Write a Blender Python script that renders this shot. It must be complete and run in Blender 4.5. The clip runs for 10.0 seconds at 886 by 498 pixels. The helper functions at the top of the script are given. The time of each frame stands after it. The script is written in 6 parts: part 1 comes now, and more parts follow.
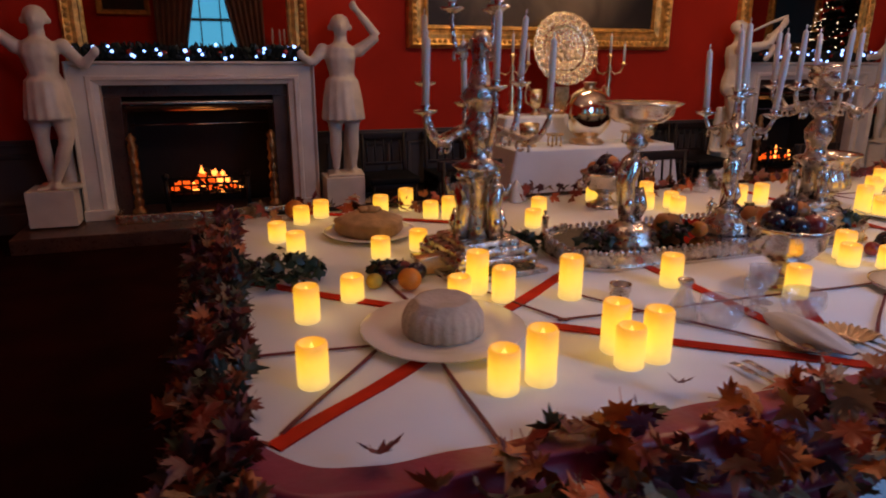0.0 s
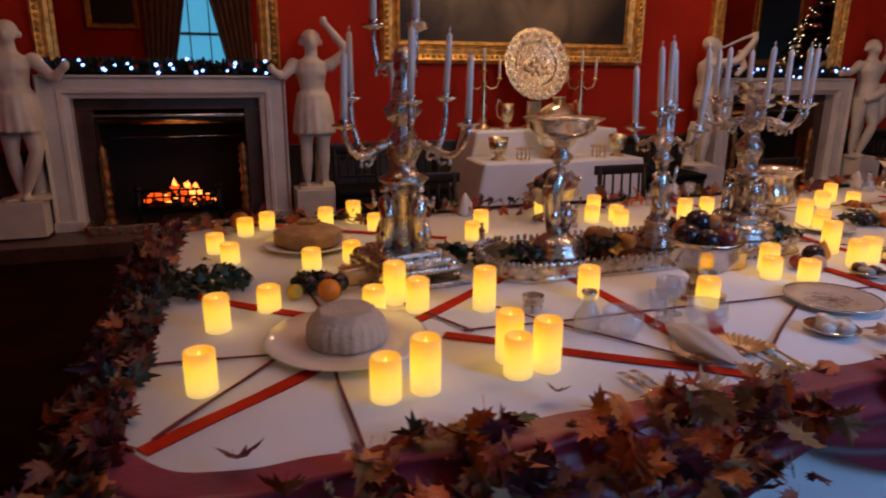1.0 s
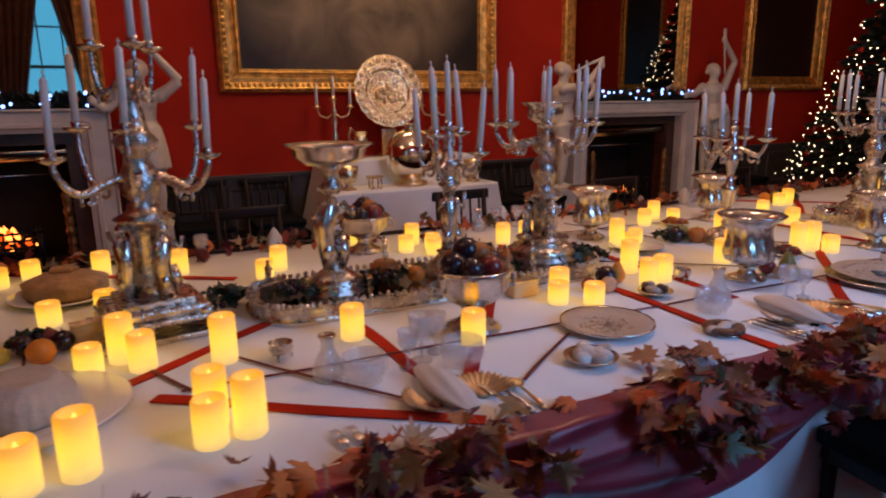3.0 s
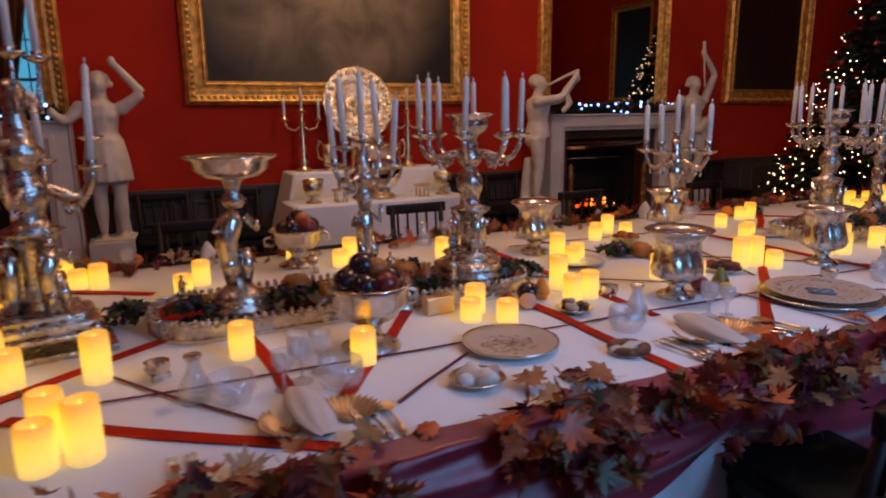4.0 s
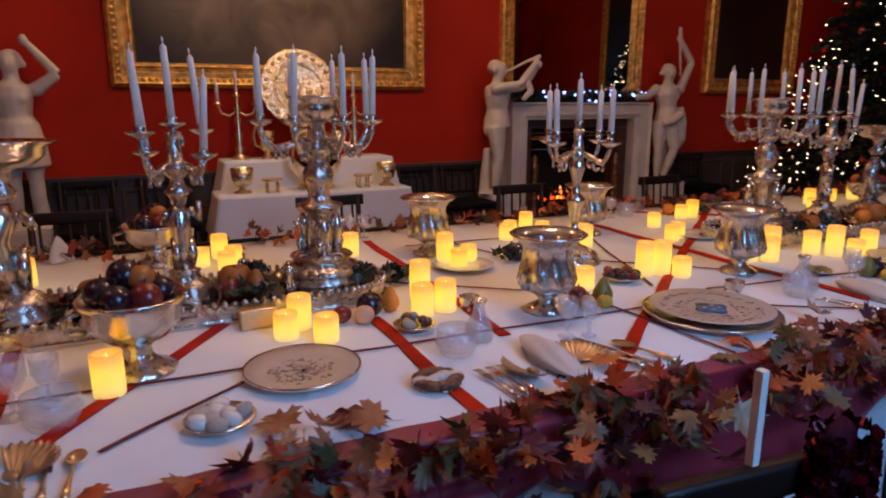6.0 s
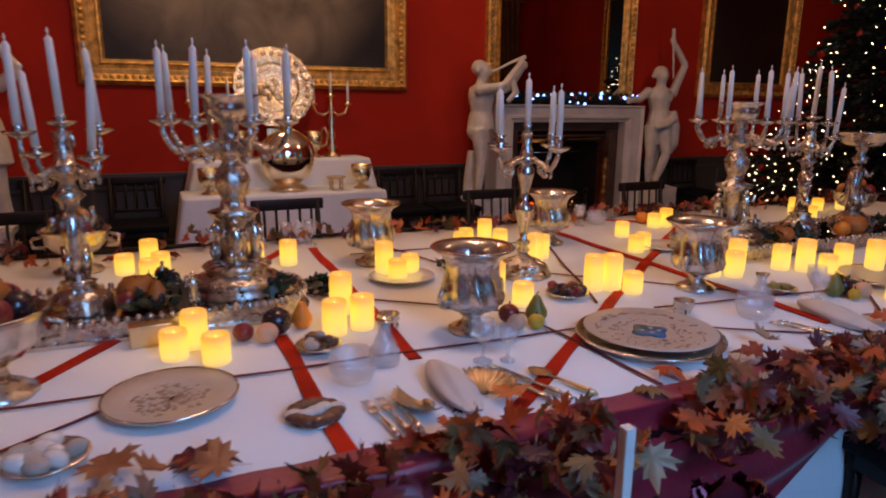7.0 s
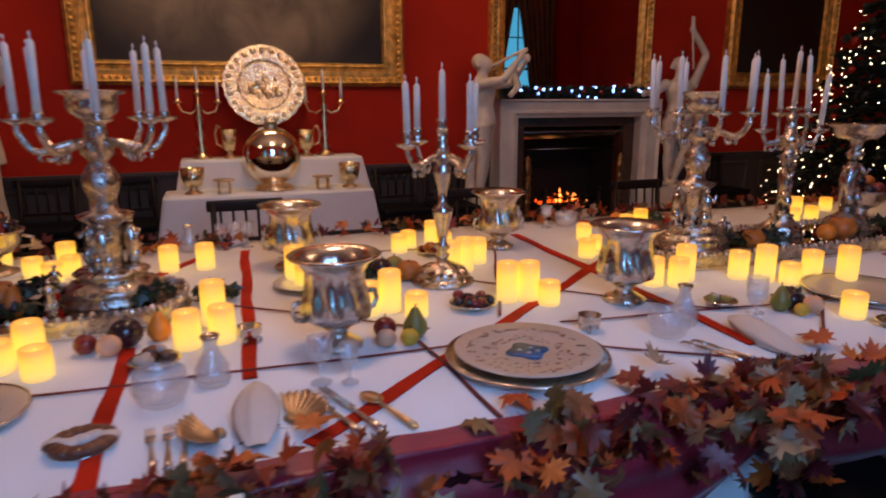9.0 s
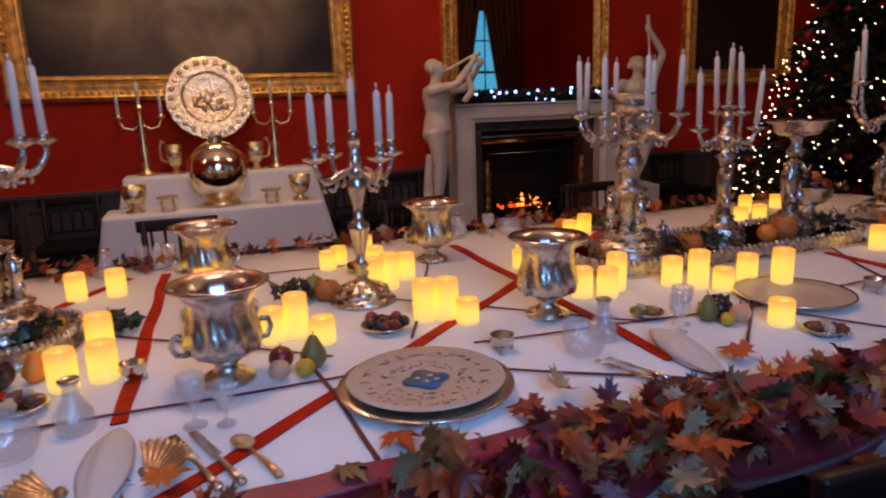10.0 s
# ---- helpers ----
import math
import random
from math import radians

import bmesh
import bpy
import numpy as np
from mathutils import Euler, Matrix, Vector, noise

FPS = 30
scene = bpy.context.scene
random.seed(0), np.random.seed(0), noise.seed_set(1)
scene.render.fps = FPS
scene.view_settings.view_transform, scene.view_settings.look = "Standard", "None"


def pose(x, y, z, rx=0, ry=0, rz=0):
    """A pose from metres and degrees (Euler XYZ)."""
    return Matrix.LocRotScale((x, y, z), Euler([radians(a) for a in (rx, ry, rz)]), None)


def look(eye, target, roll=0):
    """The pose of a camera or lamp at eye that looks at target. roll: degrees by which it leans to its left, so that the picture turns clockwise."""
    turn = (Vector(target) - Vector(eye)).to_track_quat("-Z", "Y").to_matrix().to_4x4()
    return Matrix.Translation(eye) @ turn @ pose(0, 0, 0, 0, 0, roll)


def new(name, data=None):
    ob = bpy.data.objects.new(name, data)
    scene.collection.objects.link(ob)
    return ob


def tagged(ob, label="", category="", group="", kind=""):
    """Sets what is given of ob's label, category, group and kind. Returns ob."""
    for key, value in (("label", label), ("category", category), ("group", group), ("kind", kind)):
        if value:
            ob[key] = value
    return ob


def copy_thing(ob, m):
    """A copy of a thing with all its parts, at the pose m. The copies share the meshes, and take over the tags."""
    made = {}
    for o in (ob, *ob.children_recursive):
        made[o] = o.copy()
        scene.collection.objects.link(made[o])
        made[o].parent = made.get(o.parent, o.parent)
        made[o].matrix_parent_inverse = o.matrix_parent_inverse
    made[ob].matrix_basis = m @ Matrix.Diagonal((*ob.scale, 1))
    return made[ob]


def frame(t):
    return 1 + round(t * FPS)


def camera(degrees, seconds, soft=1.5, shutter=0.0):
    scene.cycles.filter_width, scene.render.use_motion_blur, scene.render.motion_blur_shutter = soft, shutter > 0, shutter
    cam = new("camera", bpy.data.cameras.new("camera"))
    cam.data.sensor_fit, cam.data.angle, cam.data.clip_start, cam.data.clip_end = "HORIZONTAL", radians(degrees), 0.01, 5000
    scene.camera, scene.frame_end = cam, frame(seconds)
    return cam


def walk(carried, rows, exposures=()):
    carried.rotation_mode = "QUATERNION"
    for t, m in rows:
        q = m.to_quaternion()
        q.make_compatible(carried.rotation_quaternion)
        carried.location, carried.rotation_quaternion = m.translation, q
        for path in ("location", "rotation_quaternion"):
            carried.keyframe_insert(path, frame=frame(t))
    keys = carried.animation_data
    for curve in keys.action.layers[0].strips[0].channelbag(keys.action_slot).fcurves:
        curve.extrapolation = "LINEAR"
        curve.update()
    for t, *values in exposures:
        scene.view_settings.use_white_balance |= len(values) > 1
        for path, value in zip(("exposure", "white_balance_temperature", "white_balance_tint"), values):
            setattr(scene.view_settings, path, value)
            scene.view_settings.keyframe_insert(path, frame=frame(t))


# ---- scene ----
cam = camera(69.0, 10.0, 1.9, 0.6)
PATH = [
    (0, (0.069, 0.103, 1.503), (0.678, 1.922, 0.935), 0.2),
    (0.5, (0.194, 0.04, 1.51), (0.796, 1.864, 0.953), 0.5),
    (1, (0.33, -0.027, 1.511), (0.942, 1.802, 0.982), 0.4),
    (1.5, (0.449, -0.068, 1.498), (1.142, 1.747, 1.024), -0.6),
    (2, (0.587, -0.039, 1.483), (1.35, 1.754, 1.032), 0.4),
    (2.5, (0.75, 0.0, 1.486), (1.62, 1.74, 1.021), -0.7),
    (4, (1.264, -0.118, 1.472), (2.124, 1.642, 1.066), -0.7),
    (4.5, (1.476, -0.073, 1.466), (2.419, 1.636, 1.029), 1.0),
    (5, (1.643, -0.042, 1.468), (2.655, 1.627, 1.03), -0.4),
    (6.5, (2.172, -0.081, 1.443), (2.936, 1.715, 1.004), 0.1),
    (7, (2.345, -0.025, 1.449), (3.15, 1.754, 1.014), 0.6),
    (7.5, (2.487, -0.001, 1.446), (3.23, 1.804, 1.012), -0.8),
    (8, (2.671, -0.048, 1.455), (3.303, 1.799, 1.017), -0.2),
    (8.5, (2.817, -0.088, 1.452), (3.415, 1.768, 1.009), -1.1),
    (9, (2.962, -0.053, 1.437), (3.609, 1.787, 0.994), -0.2),
    (9.5, (3.113, 0.001, 1.45), (3.781, 1.837, 1.022), -0.0),
    (10, (3.244, -0.016, 1.45), (3.938, 1.81, 1.019), -2.0),
]
walk(cam, [(t, look(eye, target, roll)) for t, eye, target, roll in PATH])
# ---------------------------------------------------------------- world and lights
world = bpy.data.worlds.new("dusk")
scene.world = world
world.use_nodes = True
wn = world.node_tree
sky = wn.nodes.new("ShaderNodeTexSky")
sky.sky_type, sky.sun_disc, sky.sun_elevation, sky.sun_rotation = "NISHITA", False, radians(4), radians(200)
wn.nodes["Background"].inputs["Strength"].default_value = 0.12
wn.links.new(sky.outputs[0], wn.nodes["Background"].inputs["Color"])


def area_lamp(name, place, target, size_x, size_y, watts, colour):
    data = bpy.data.lights.new(name, "AREA")
    data.shape, data.size, data.size_y, data.energy, data.color = "RECTANGLE", size_x, size_y, watts, colour
    lamp = new(name, data)
    lamp.matrix_world = look(place, target)
    return lamp


def point_lamp(name, place, watts, colour, radius=0.05):
    data = bpy.data.lights.new(name, "POINT")
    data.energy, data.color, data.shadow_soft_size = watts, colour, radius
    lamp = new(name, data)
    lamp.location = place
    return lamp


WINDOWS = (-0.02, 3.44, 6.75, 10.07)          # middles of the tall windows behind the walk
area_lamp("window_daylight", (WINDOWS[1], -1.72, 2.45), (WINDOWS[1], 1.7, 0.6), 0.9, 2.2, 93, (0.21, 0.465, 1.0))
for lx, watts in ((0.0, 33), (3.4, 109), (6.8, 58)):
    point_lamp("chandelier_light", (lx, 2.3, 3.85), watts, (1.0, 0.585, 0.375), 0.25)
area_lamp("picture_light", (3.4, 5.95, 4.75), (3.4, 6.6, 2.3), 1.6, 0.1, 44, (1.0, 0.70, 0.40))
point_lamp("hearth_glow", (-0.13, 6.46, 0.56), 0.7, (1.0, 0.36, 0.08), 0.1)
point_lamp("hearth_glow", (6.84, 6.46, 0.5), 0.4, (1.0, 0.36, 0.08), 0.1)

# ---------------------------------------------------------------- materials


def material(name, colour, rough=0.6, metal=0.0, vary=0.15, scale=8.0, fine=60.0, bump=0.1, second=None, per_object=0.0, per_island=0.0, sheen=0.0, clear=0.0, transmit=0.0, subsurface=0.0, spec=0.5):
    m = bpy.data.materials.new(name)
    m.use_nodes = True
    n, k = m.node_tree.nodes, m.node_tree.links
    b = n["Principled BSDF"]
    tc = n.new("ShaderNodeTexCoord")
    big, small = n.new("ShaderNodeTexNoise"), n.new("ShaderNodeTexNoise")
    big.inputs["Scale"].default_value, big.inputs["Detail"].default_value = scale, 4
    small.inputs["Scale"].default_value, small.inputs["Detail"].default_value = fine, 3
    k.new(tc.outputs["Object"], big.inputs["Vector"])
    k.new(tc.outputs["Object"], small.inputs["Vector"])
    dark = [c * (1 - vary) for c in colour]
    light = list(second) if second else [min(1, c * (1 + vary)) for c in colour]
    ramp = n.new("ShaderNodeValToRGB")
    ramp.color_ramp.elements[0].position, ramp.color_ramp.elements[1].position = 0.3, 0.7
    ramp.color_ramp.elements[0].color, ramp.color_ramp.elements[1].color = (*dark, 1), (*light, 1)
    k.new(big.outputs["Fac"], ramp.inputs["Fac"])
    out = ramp.outputs["Color"]
    if per_object or per_island:
        hsv = n.new("ShaderNodeHueSaturation")
        if per_object:
            rnd = n.new("ShaderNodeObjectInfo").outputs["Random"]
        else:
            rnd = n.new("ShaderNodeNewGeometry").outputs["Random Per Island"]
        mul = n.new("ShaderNodeMapRange")
        amount = per_object or per_island
        mul.inputs["To Min"].default_value, mul.inputs["To Max"].default_value = 1 - amount, 1 + amount
        k.new(rnd, mul.inputs["Value"])
        k.new(mul.outputs[0], hsv.inputs["Value"])
        k.new(out, hsv.inputs["Color"])
        out = hsv.outputs["Color"]
    k.new(out, b.inputs["Base Color"])
    rr = n.new("ShaderNodeMapRange")
    rr.inputs["To Min"].default_value, rr.inputs["To Max"].default_value = max(0.02, rough - 0.1), min(1, rough + 0.1)
    k.new(small.outputs["Fac"], rr.inputs["Value"])
    k.new(rr.outputs[0], b.inputs["Roughness"])
    b.inputs["Metallic"].default_value = metal
    b.inputs["Sheen Weight"].default_value = sheen
    b.inputs["Specular IOR Level"].default_value = spec
    b.inputs["Coat Weight"].default_value = clear
    b.inputs["Transmission Weight"].default_value = transmit
    b.inputs["Subsurface Weight"].default_value = subsurface
    b.inputs["Subsurface Scale"].default_value = 0.01
    if bump:
        bp = n.new("ShaderNodeBump")
        bp.inputs["Strength"].default_value, bp.inputs["Distance"].default_value = bump, 0.01
        k.new(small.outputs["Fac"], bp.inputs["Height"])
        k.new(bp.outputs[0], b.inputs["Normal"])
    return m


def glowing(name, colour, strength, base=(0.8, 0.7, 0.5)):
    m = bpy.data.materials.new(name)
    m.use_nodes = True
    b = m.node_tree.nodes["Principled BSDF"]
    b.inputs["Base Color"].default_value = (*base, 1)
    b.inputs["Emission Color"].default_value = (*colour, 1)
    b.inputs["Emission Strength"].default_value = strength
    return m


def candle_wax():
    """Warm wax lit from inside by its lamp: strongest at mid height, paler at the foot and rim."""
    m = bpy.data.materials.new("lit_wax")
    m.use_nodes = True
    n, k = m.node_tree.nodes, m.node_tree.links
    b = n["Principled BSDF"]
    b.inputs["Base Color"].default_value = (0.42, 0.32, 0.17, 1)
    b.inputs["Roughness"].default_value = 0.5
    tc, sep = n.new("ShaderNodeTexCoord"), n.new("ShaderNodeSeparateXYZ")
    k.new(tc.outputs["Generated"], sep.inputs[0])
    ramp = n.new("ShaderNodeValToRGB")
    e = ramp.color_ramp.elements
    e[0].position, e[0].color = 0.0, (0.55, 0.36, 0.12, 1)
    e[1].position, e[1].color = 1.0, (0.72, 0.28, 0.012, 1)
    for pos, col in ((0.2, (0.84, 0.54, 0.10, 1)), (0.48, (1.0, 0.62, 0.055, 1)), (0.72, (0.98, 0.52, 0.03, 1)), (0.9, (0.78, 0.34, 0.015, 1))):
        el = ramp.color_ramp.elements.new(pos)
        el.color = col
    k.new(sep.outputs["Z"], ramp.inputs["Fac"])
    no = n.new("ShaderNodeTexNoise")
    no.inputs["Scale"].default_value = 25
    k.new(tc.outputs["Object"], no.inputs["Vector"])
    mr = n.new("ShaderNodeMapRange")
    mr.inputs["To Min"].default_value, mr.inputs["To Max"].default_value = 0.95, 1.35
    k.new(no.outputs["Fac"], mr.inputs["Value"])
    k.new(ramp.outputs["Color"], b.inputs["Emission Color"])
    k.new(mr.outputs[0], b.inputs["Emission Strength"])
    return m


M_WALL = material("red_silk_wall", (0.42, 0.022, 0.008), 0.75, vary=0.14, scale=1.2, fine=180, bump=0.08, spec=0.12)
M_DADO = material("brown_dado", (0.050, 0.035, 0.027), 0.6, vary=0.15, scale=2, fine=60, bump=0.05)
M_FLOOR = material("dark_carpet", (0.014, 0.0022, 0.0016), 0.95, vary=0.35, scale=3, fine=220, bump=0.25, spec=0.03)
M_CEIL = material("ceiling_plaster", (0.62, 0.56, 0.50), 0.8, vary=0.06, scale=2, fine=60, bump=0.05)
M_MARBLE = material("white_marble", (0.68, 0.59, 0.49), 0.38, vary=0.14, scale=3.5, fine=40, bump=0.03)
M_STATUE = material("statue_marble", (0.64, 0.54, 0.43), 0.42, vary=0.14, scale=7, fine=40, bump=0.05)
M_BLACK = material("black_iron", (0.012, 0.011, 0.011), 0.42, metal=0.6, vary=0.3, scale=9, fine=60, bump=0.15)
M_SOOT = material("soot", (0.003, 0.0026, 0.0025), 0.85, vary=0.4, scale=6, fine=40, bump=0.3)
M_STEEL = material("polished_steel", (0.30, 0.30, 0.31), 0.2, metal=1.0, vary=0.15, scale=6, fine=40, bump=0.03)
M_BRONZE = material("old_gilt_bronze", (0.30, 0.15, 0.055), 0.4, metal=0.9, vary=0.4, scale=18, fine=60, bump=0.5)
M_DARKSTONE = material("brown_marble_slip", (0.075, 0.034, 0.022), 0.3, vary=0.4, scale=5, fine=50, bump=0.05)
M_GOLD = material("gilt_frame", (0.66, 0.37, 0.095), 0.42, metal=0.75, vary=0.45, scale=14, fine=70, bump=0.5)
M_GILT = material("silver_gilt", (0.80, 0.59, 0.33), 0.30, metal=1.0, vary=0.2, scale=20, fine=90, bump=0.12)
M_GILT_CHASED = material("chased_silver_gilt", (0.88, 0.69, 0.42), 0.25, metal=1.0, vary=0.25, scale=28, fine=34, bump=1.0)
M_SILVER = material("silver", (0.66, 0.60, 0.53), 0.24, metal=1.0, vary=0.2, scale=22, fine=40, bump=0.12)
M_SILVER_CHASED = material("chased_silver", (0.58, 0.51, 0.44), 0.28, metal=1.0, vary=0.35, scale=30, fine=32, bump=0.7)
M_LINEN = material("white_linen", (0.78, 0.76, 0.75), 0.85, vary=0.04, scale=3, fine=260, bump=0.12, sheen=0.2)
M_RIBBON = material("red_ribbon", (0.42, 0.022, 0.007), 0.7, vary=0.25, scale=9, fine=160, bump=0.2, spec=0.08)
M_RIBBON_DARK = material("dark_red_cord", (0.12, 0.008, 0.012), 0.65, vary=0.2, scale=20, fine=160, bump=0.2)
M_SATIN = material("wine_satin", (0.235, 0.010, 0.026), 0.36, vary=0.3, scale=5, fine=60, bump=0.1, sheen=0.28, spec=0.4)
M_WOOD = material("dark_mahogany", (0.012, 0.005, 0.0035), 0.5, vary=0.4, scale=6, fine=50, bump=0.1, clear=0.06, spec=0.25)
M_SEAT = material("black_leather_seat", (0.004, 0.004, 0.005), 0.7, vary=0.3, scale=10, fine=120, bump=0.3, spec=0.15)
M_TAPER = material("white_wax", (0.74, 0.69, 0.63), 0.45, vary=0.05, scale=15, fine=50, bump=0.05, subsurface=0.2)
M_LED = candle_wax()
M_CURTAIN = material("brown_velvet_curtain", (0.13, 0.045, 0.018), 0.8, vary=0.3, scale=6, fine=90, bump=0.2, sheen=0.3)
M_EMBER = glowing("ember", (1.0, 0.085, 0.006), 1.6, (0.1, 0.03, 0.01))
M_FLAME = glowing("flame", (1.0, 0.27, 0.045), 3.6, (0.2, 0.1, 0.05))
M_FAIRY_BLUE = glowing("cold_white_bulb", (0.20, 0.38, 1.0), 4.5)
M_FAIRY_WARM = glowing("warm_white_bulb", (1.0, 0.72, 0.42), 8.0)
M_PANE = glowing("dusk_pane", (0.10, 0.52, 0.86), 1.25, (0.05, 0.2, 0.3))
M_MIRROR = material("mirror_glass", (0.56, 0.55, 0.54), 0.1, metal=1.0, vary=0.02, scale=2, fine=4, bump=0.0)
M_MIRROR.node_tree.nodes["Principled BSDF"].inputs["Roughness"].default_value = 0.02
for link in list(M_MIRROR.node_tree.links):
    if link.to_socket.name == "Roughness":
        M_MIRROR.node_tree.links.remove(link)

# ---------------------------------------------------------------- mesh helpers


def part(name, bm, mat, parent=None, label="", smooth=True, m=None):
    me = bpy.data.meshes.new(name)
    bm.to_mesh(me)
    bm.free()
    me.materials.append(mat)
    if smooth:
        me.polygons.foreach_set("use_smooth", [True] * len(me.polygons))
    ob = new(name, me)
    if parent:
        ob.parent = parent
    if m is not None:
        ob.matrix_basis = m
    if label:
        ob["label"] = label
    return ob


def thing(name, label, category, m=None, group="", kind=""):
    ob = new(name)
    if m is not None:
        ob.matrix_basis = m
    return tagged(ob, label, category, group, kind)


def merge(*bms):
    out = bmesh.new()
    for b in bms:
        me = bpy.data.meshes.new("tmp")
        b.to_mesh(me)
        b.free()
        out.from_mesh(me)
        bpy.data.meshes.remove(me)
    return out


def shift(bm, m):
    bmesh.ops.transform(bm, matrix=m, verts=bm.verts)
    return bm


def box(cx, cy, cz, sx, sy, sz, bevel=0.0, segments=2):
    bm = bmesh.new()
    bmesh.ops.create_cube(bm, size=1)
    bmesh.ops.transform(bm, matrix=Matrix.Translation((cx, cy, cz)) @ Matrix.Diagonal((sx, sy, sz, 1)), verts=bm.verts)
    if bevel:
        bmesh.ops.bevel(bm, geom=bm.edges[:], offset=bevel, segments=segments, affect="EDGES", profile=0.7)
    return bm


def lathe(profile, steps=32, wave=None, caps=True):
    """Turn (radius, height) pairs round z. wave(angle, height) gives a factor for the radius."""
    bm = bmesh.new()
    rings = []
    for r, z in profile:
        ring = []
        for i in range(steps):
            a = 2 * math.pi * i / steps
            f = wave(a, z) if wave else 1.0
            ring.append(bm.verts.new((r * f * math.cos(a), r * f * math.sin(a), z)))
        rings.append(ring)
    for low, high in zip(rings, rings[1:]):
        for i in range(steps):
            j = (i + 1) % steps
            bm.faces.new((low[i], low[j], high[j], high[i]))
    for (r, z), ring, flip in ((profile[0], rings[0], True), (profile[-1], rings[-1], False)):
        if r < 1e-6:
            bmesh.ops.pointmerge(bm, verts=ring, merge_co=(0, 0, z))
        elif caps:
            bm.faces.new(ring[::-1] if flip else ring)
    return bm


def tube(points, radius, steps=8, close_ends=True):
    """A round bar along points; radius is one number or one for each point."""
    bm = bmesh.new()
    pts = [Vector(p) for p in points]
    radii = radius if isinstance(radius, (list, tuple)) else [radius] * len(pts)
    rings, side = [], None
    for i, p in enumerate(pts):
        way = (pts[min(i + 1, len(pts) - 1)] - pts[max(i - 1, 0)]).normalized()
        if side is None:
            side = way.orthogonal().normalized()
        side = (side - way * side.dot(way)).normalized()
        up = way.cross(side)
        rings.append([bm.verts.new(p + radii[i] * (math.cos(2 * math.pi * s / steps) * side + math.sin(2 * math.pi * s / steps) * up)) for s in range(steps)])
    for a, b in zip(rings, rings[1:]):
        for i in range(steps):
            j = (i + 1) % steps
            bm.faces.new((a[i], a[j], b[j], b[i]))
    if close_ends:
        bm.faces.new(rings[0][::-1])
        bm.faces.new(rings[-1])
    return bm


def ball(x, y, z, r, sx=1.0, sy=1.0, sz=1.0, seg=12):
    bm = bmesh.new()
    bmesh.ops.create_uvsphere(bm, u_segments=seg, v_segments=max(6, seg * 2 // 3), radius=r)
    return shift(bm, Matrix.Translation((x, y, z)) @ Matrix.Diagonal((sx, sy, sz, 1)))


def sheet(nx, ny, fn):
    bm = bmesh.new()
    g = [[bm.verts.new(fn(i / nx, j / ny)) for j in range(ny + 1)] for i in range(nx + 1)]
    for i in range(nx):
        for j in range(ny):
            bm.faces.new((g[i][j], g[i + 1][j], g[i + 1][j + 1], g[i][j + 1]))
    return bm


def ring_frame(x0, x1, z0, z1, width, y, depth, profile):
    """Mitred picture frame on a wall facing -y; profile is (inset 0..1, proud 0..1) pairs."""
    bm = bmesh.new()
    loops = []
    for f, d in profile:
        w = width * f
        loops.append([bm.verts.new((x, y - depth * d, z)) for x, z in ((x0 + w, z0 + w), (x1 - w, z0 + w), (x1 - w, z1 - w), (x0 + w, z1 - w))])
    for a, b in zip(loops, loops[1:]):
        for i in range(4):
            j = (i + 1) % 4
            bm.faces.new((a[i], a[j], b[j], b[i]))
    return bm


# ---------------------------------------------------------------- room shell
WX0, WX1, WY0, WY1, CEIL = -3.6, 12.0, -1.9, 6.53, 5.4
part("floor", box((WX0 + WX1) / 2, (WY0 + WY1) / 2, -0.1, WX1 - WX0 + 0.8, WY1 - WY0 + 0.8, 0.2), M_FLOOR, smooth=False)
tagged(bpy.data.objects["floor"], "dark red carpeted floor of the dining room", "floor", kind="structure")
tagged(part("ceiling", box((WX0 + WX1) / 2, (WY0 + WY1) / 2, CEIL + 0.1, WX1 - WX0 + 0.8, WY1 - WY0 + 0.8, 0.2), M_CEIL, smooth=False), "plain pale plaster ceiling over the room", "ceiling", kind="structure")
FIREPLACES = (-0.13, 6.84)
FW = 0.66                                            # half of the firebox opening in the wall


def wall_with_openings(name, x0, x1, y, thick, spans, label):
    """A wall along x, its room face at y; spans are (x0, x1, z0, z1) openings in x order."""
    root = thing(name, label, "wall", kind="structure")
    bits, at = [], x0
    for a, b, z0, z1 in spans:
        bits.append(box((at + a) / 2, y + thick / 2, CEIL / 2, a - at, abs(thick), CEIL))
        if z0 > 0:
            bits.append(box((a + b) / 2, y + thick / 2, z0 / 2, b - a, abs(thick), z0))
        bits.append(box((a + b) / 2, y + thick / 2, (z1 + CEIL) / 2, b - a, abs(thick), CEIL - z1))
        at = b
    bits.append(box((at + x1) / 2, y + thick / 2, CEIL / 2, x1 - at, abs(thick), CEIL))
    part("wall_surface", merge(*bits), M_WALL, root, smooth=False)
    return root


north = wall_with_openings("wall_north", WX0, WX1, WY1, 0.3, [(c - FW, c + FW, 0, 1.20) for c in FIREPLACES], "deep red silk wall with two fireplace openings")
south = wall_with_openings("wall_south", WX0, WX1, WY0, -0.3, [(c - 0.62, c + 0.62, 0.75, 3.75) for c in WINDOWS], "deep red wall with tall curtained windows")
for name, x in (("wall_west", WX0 - 0.15), ("wall_east", WX1 + 0.15)):
    tagged(part(name, box(x, (WY0 + WY1) / 2, CEIL / 2, 0.3, WY1 - WY0 + 0.6, CEIL), M_WALL, smooth=False), "deep red plain end wall of the room", "wall", kind="structure")

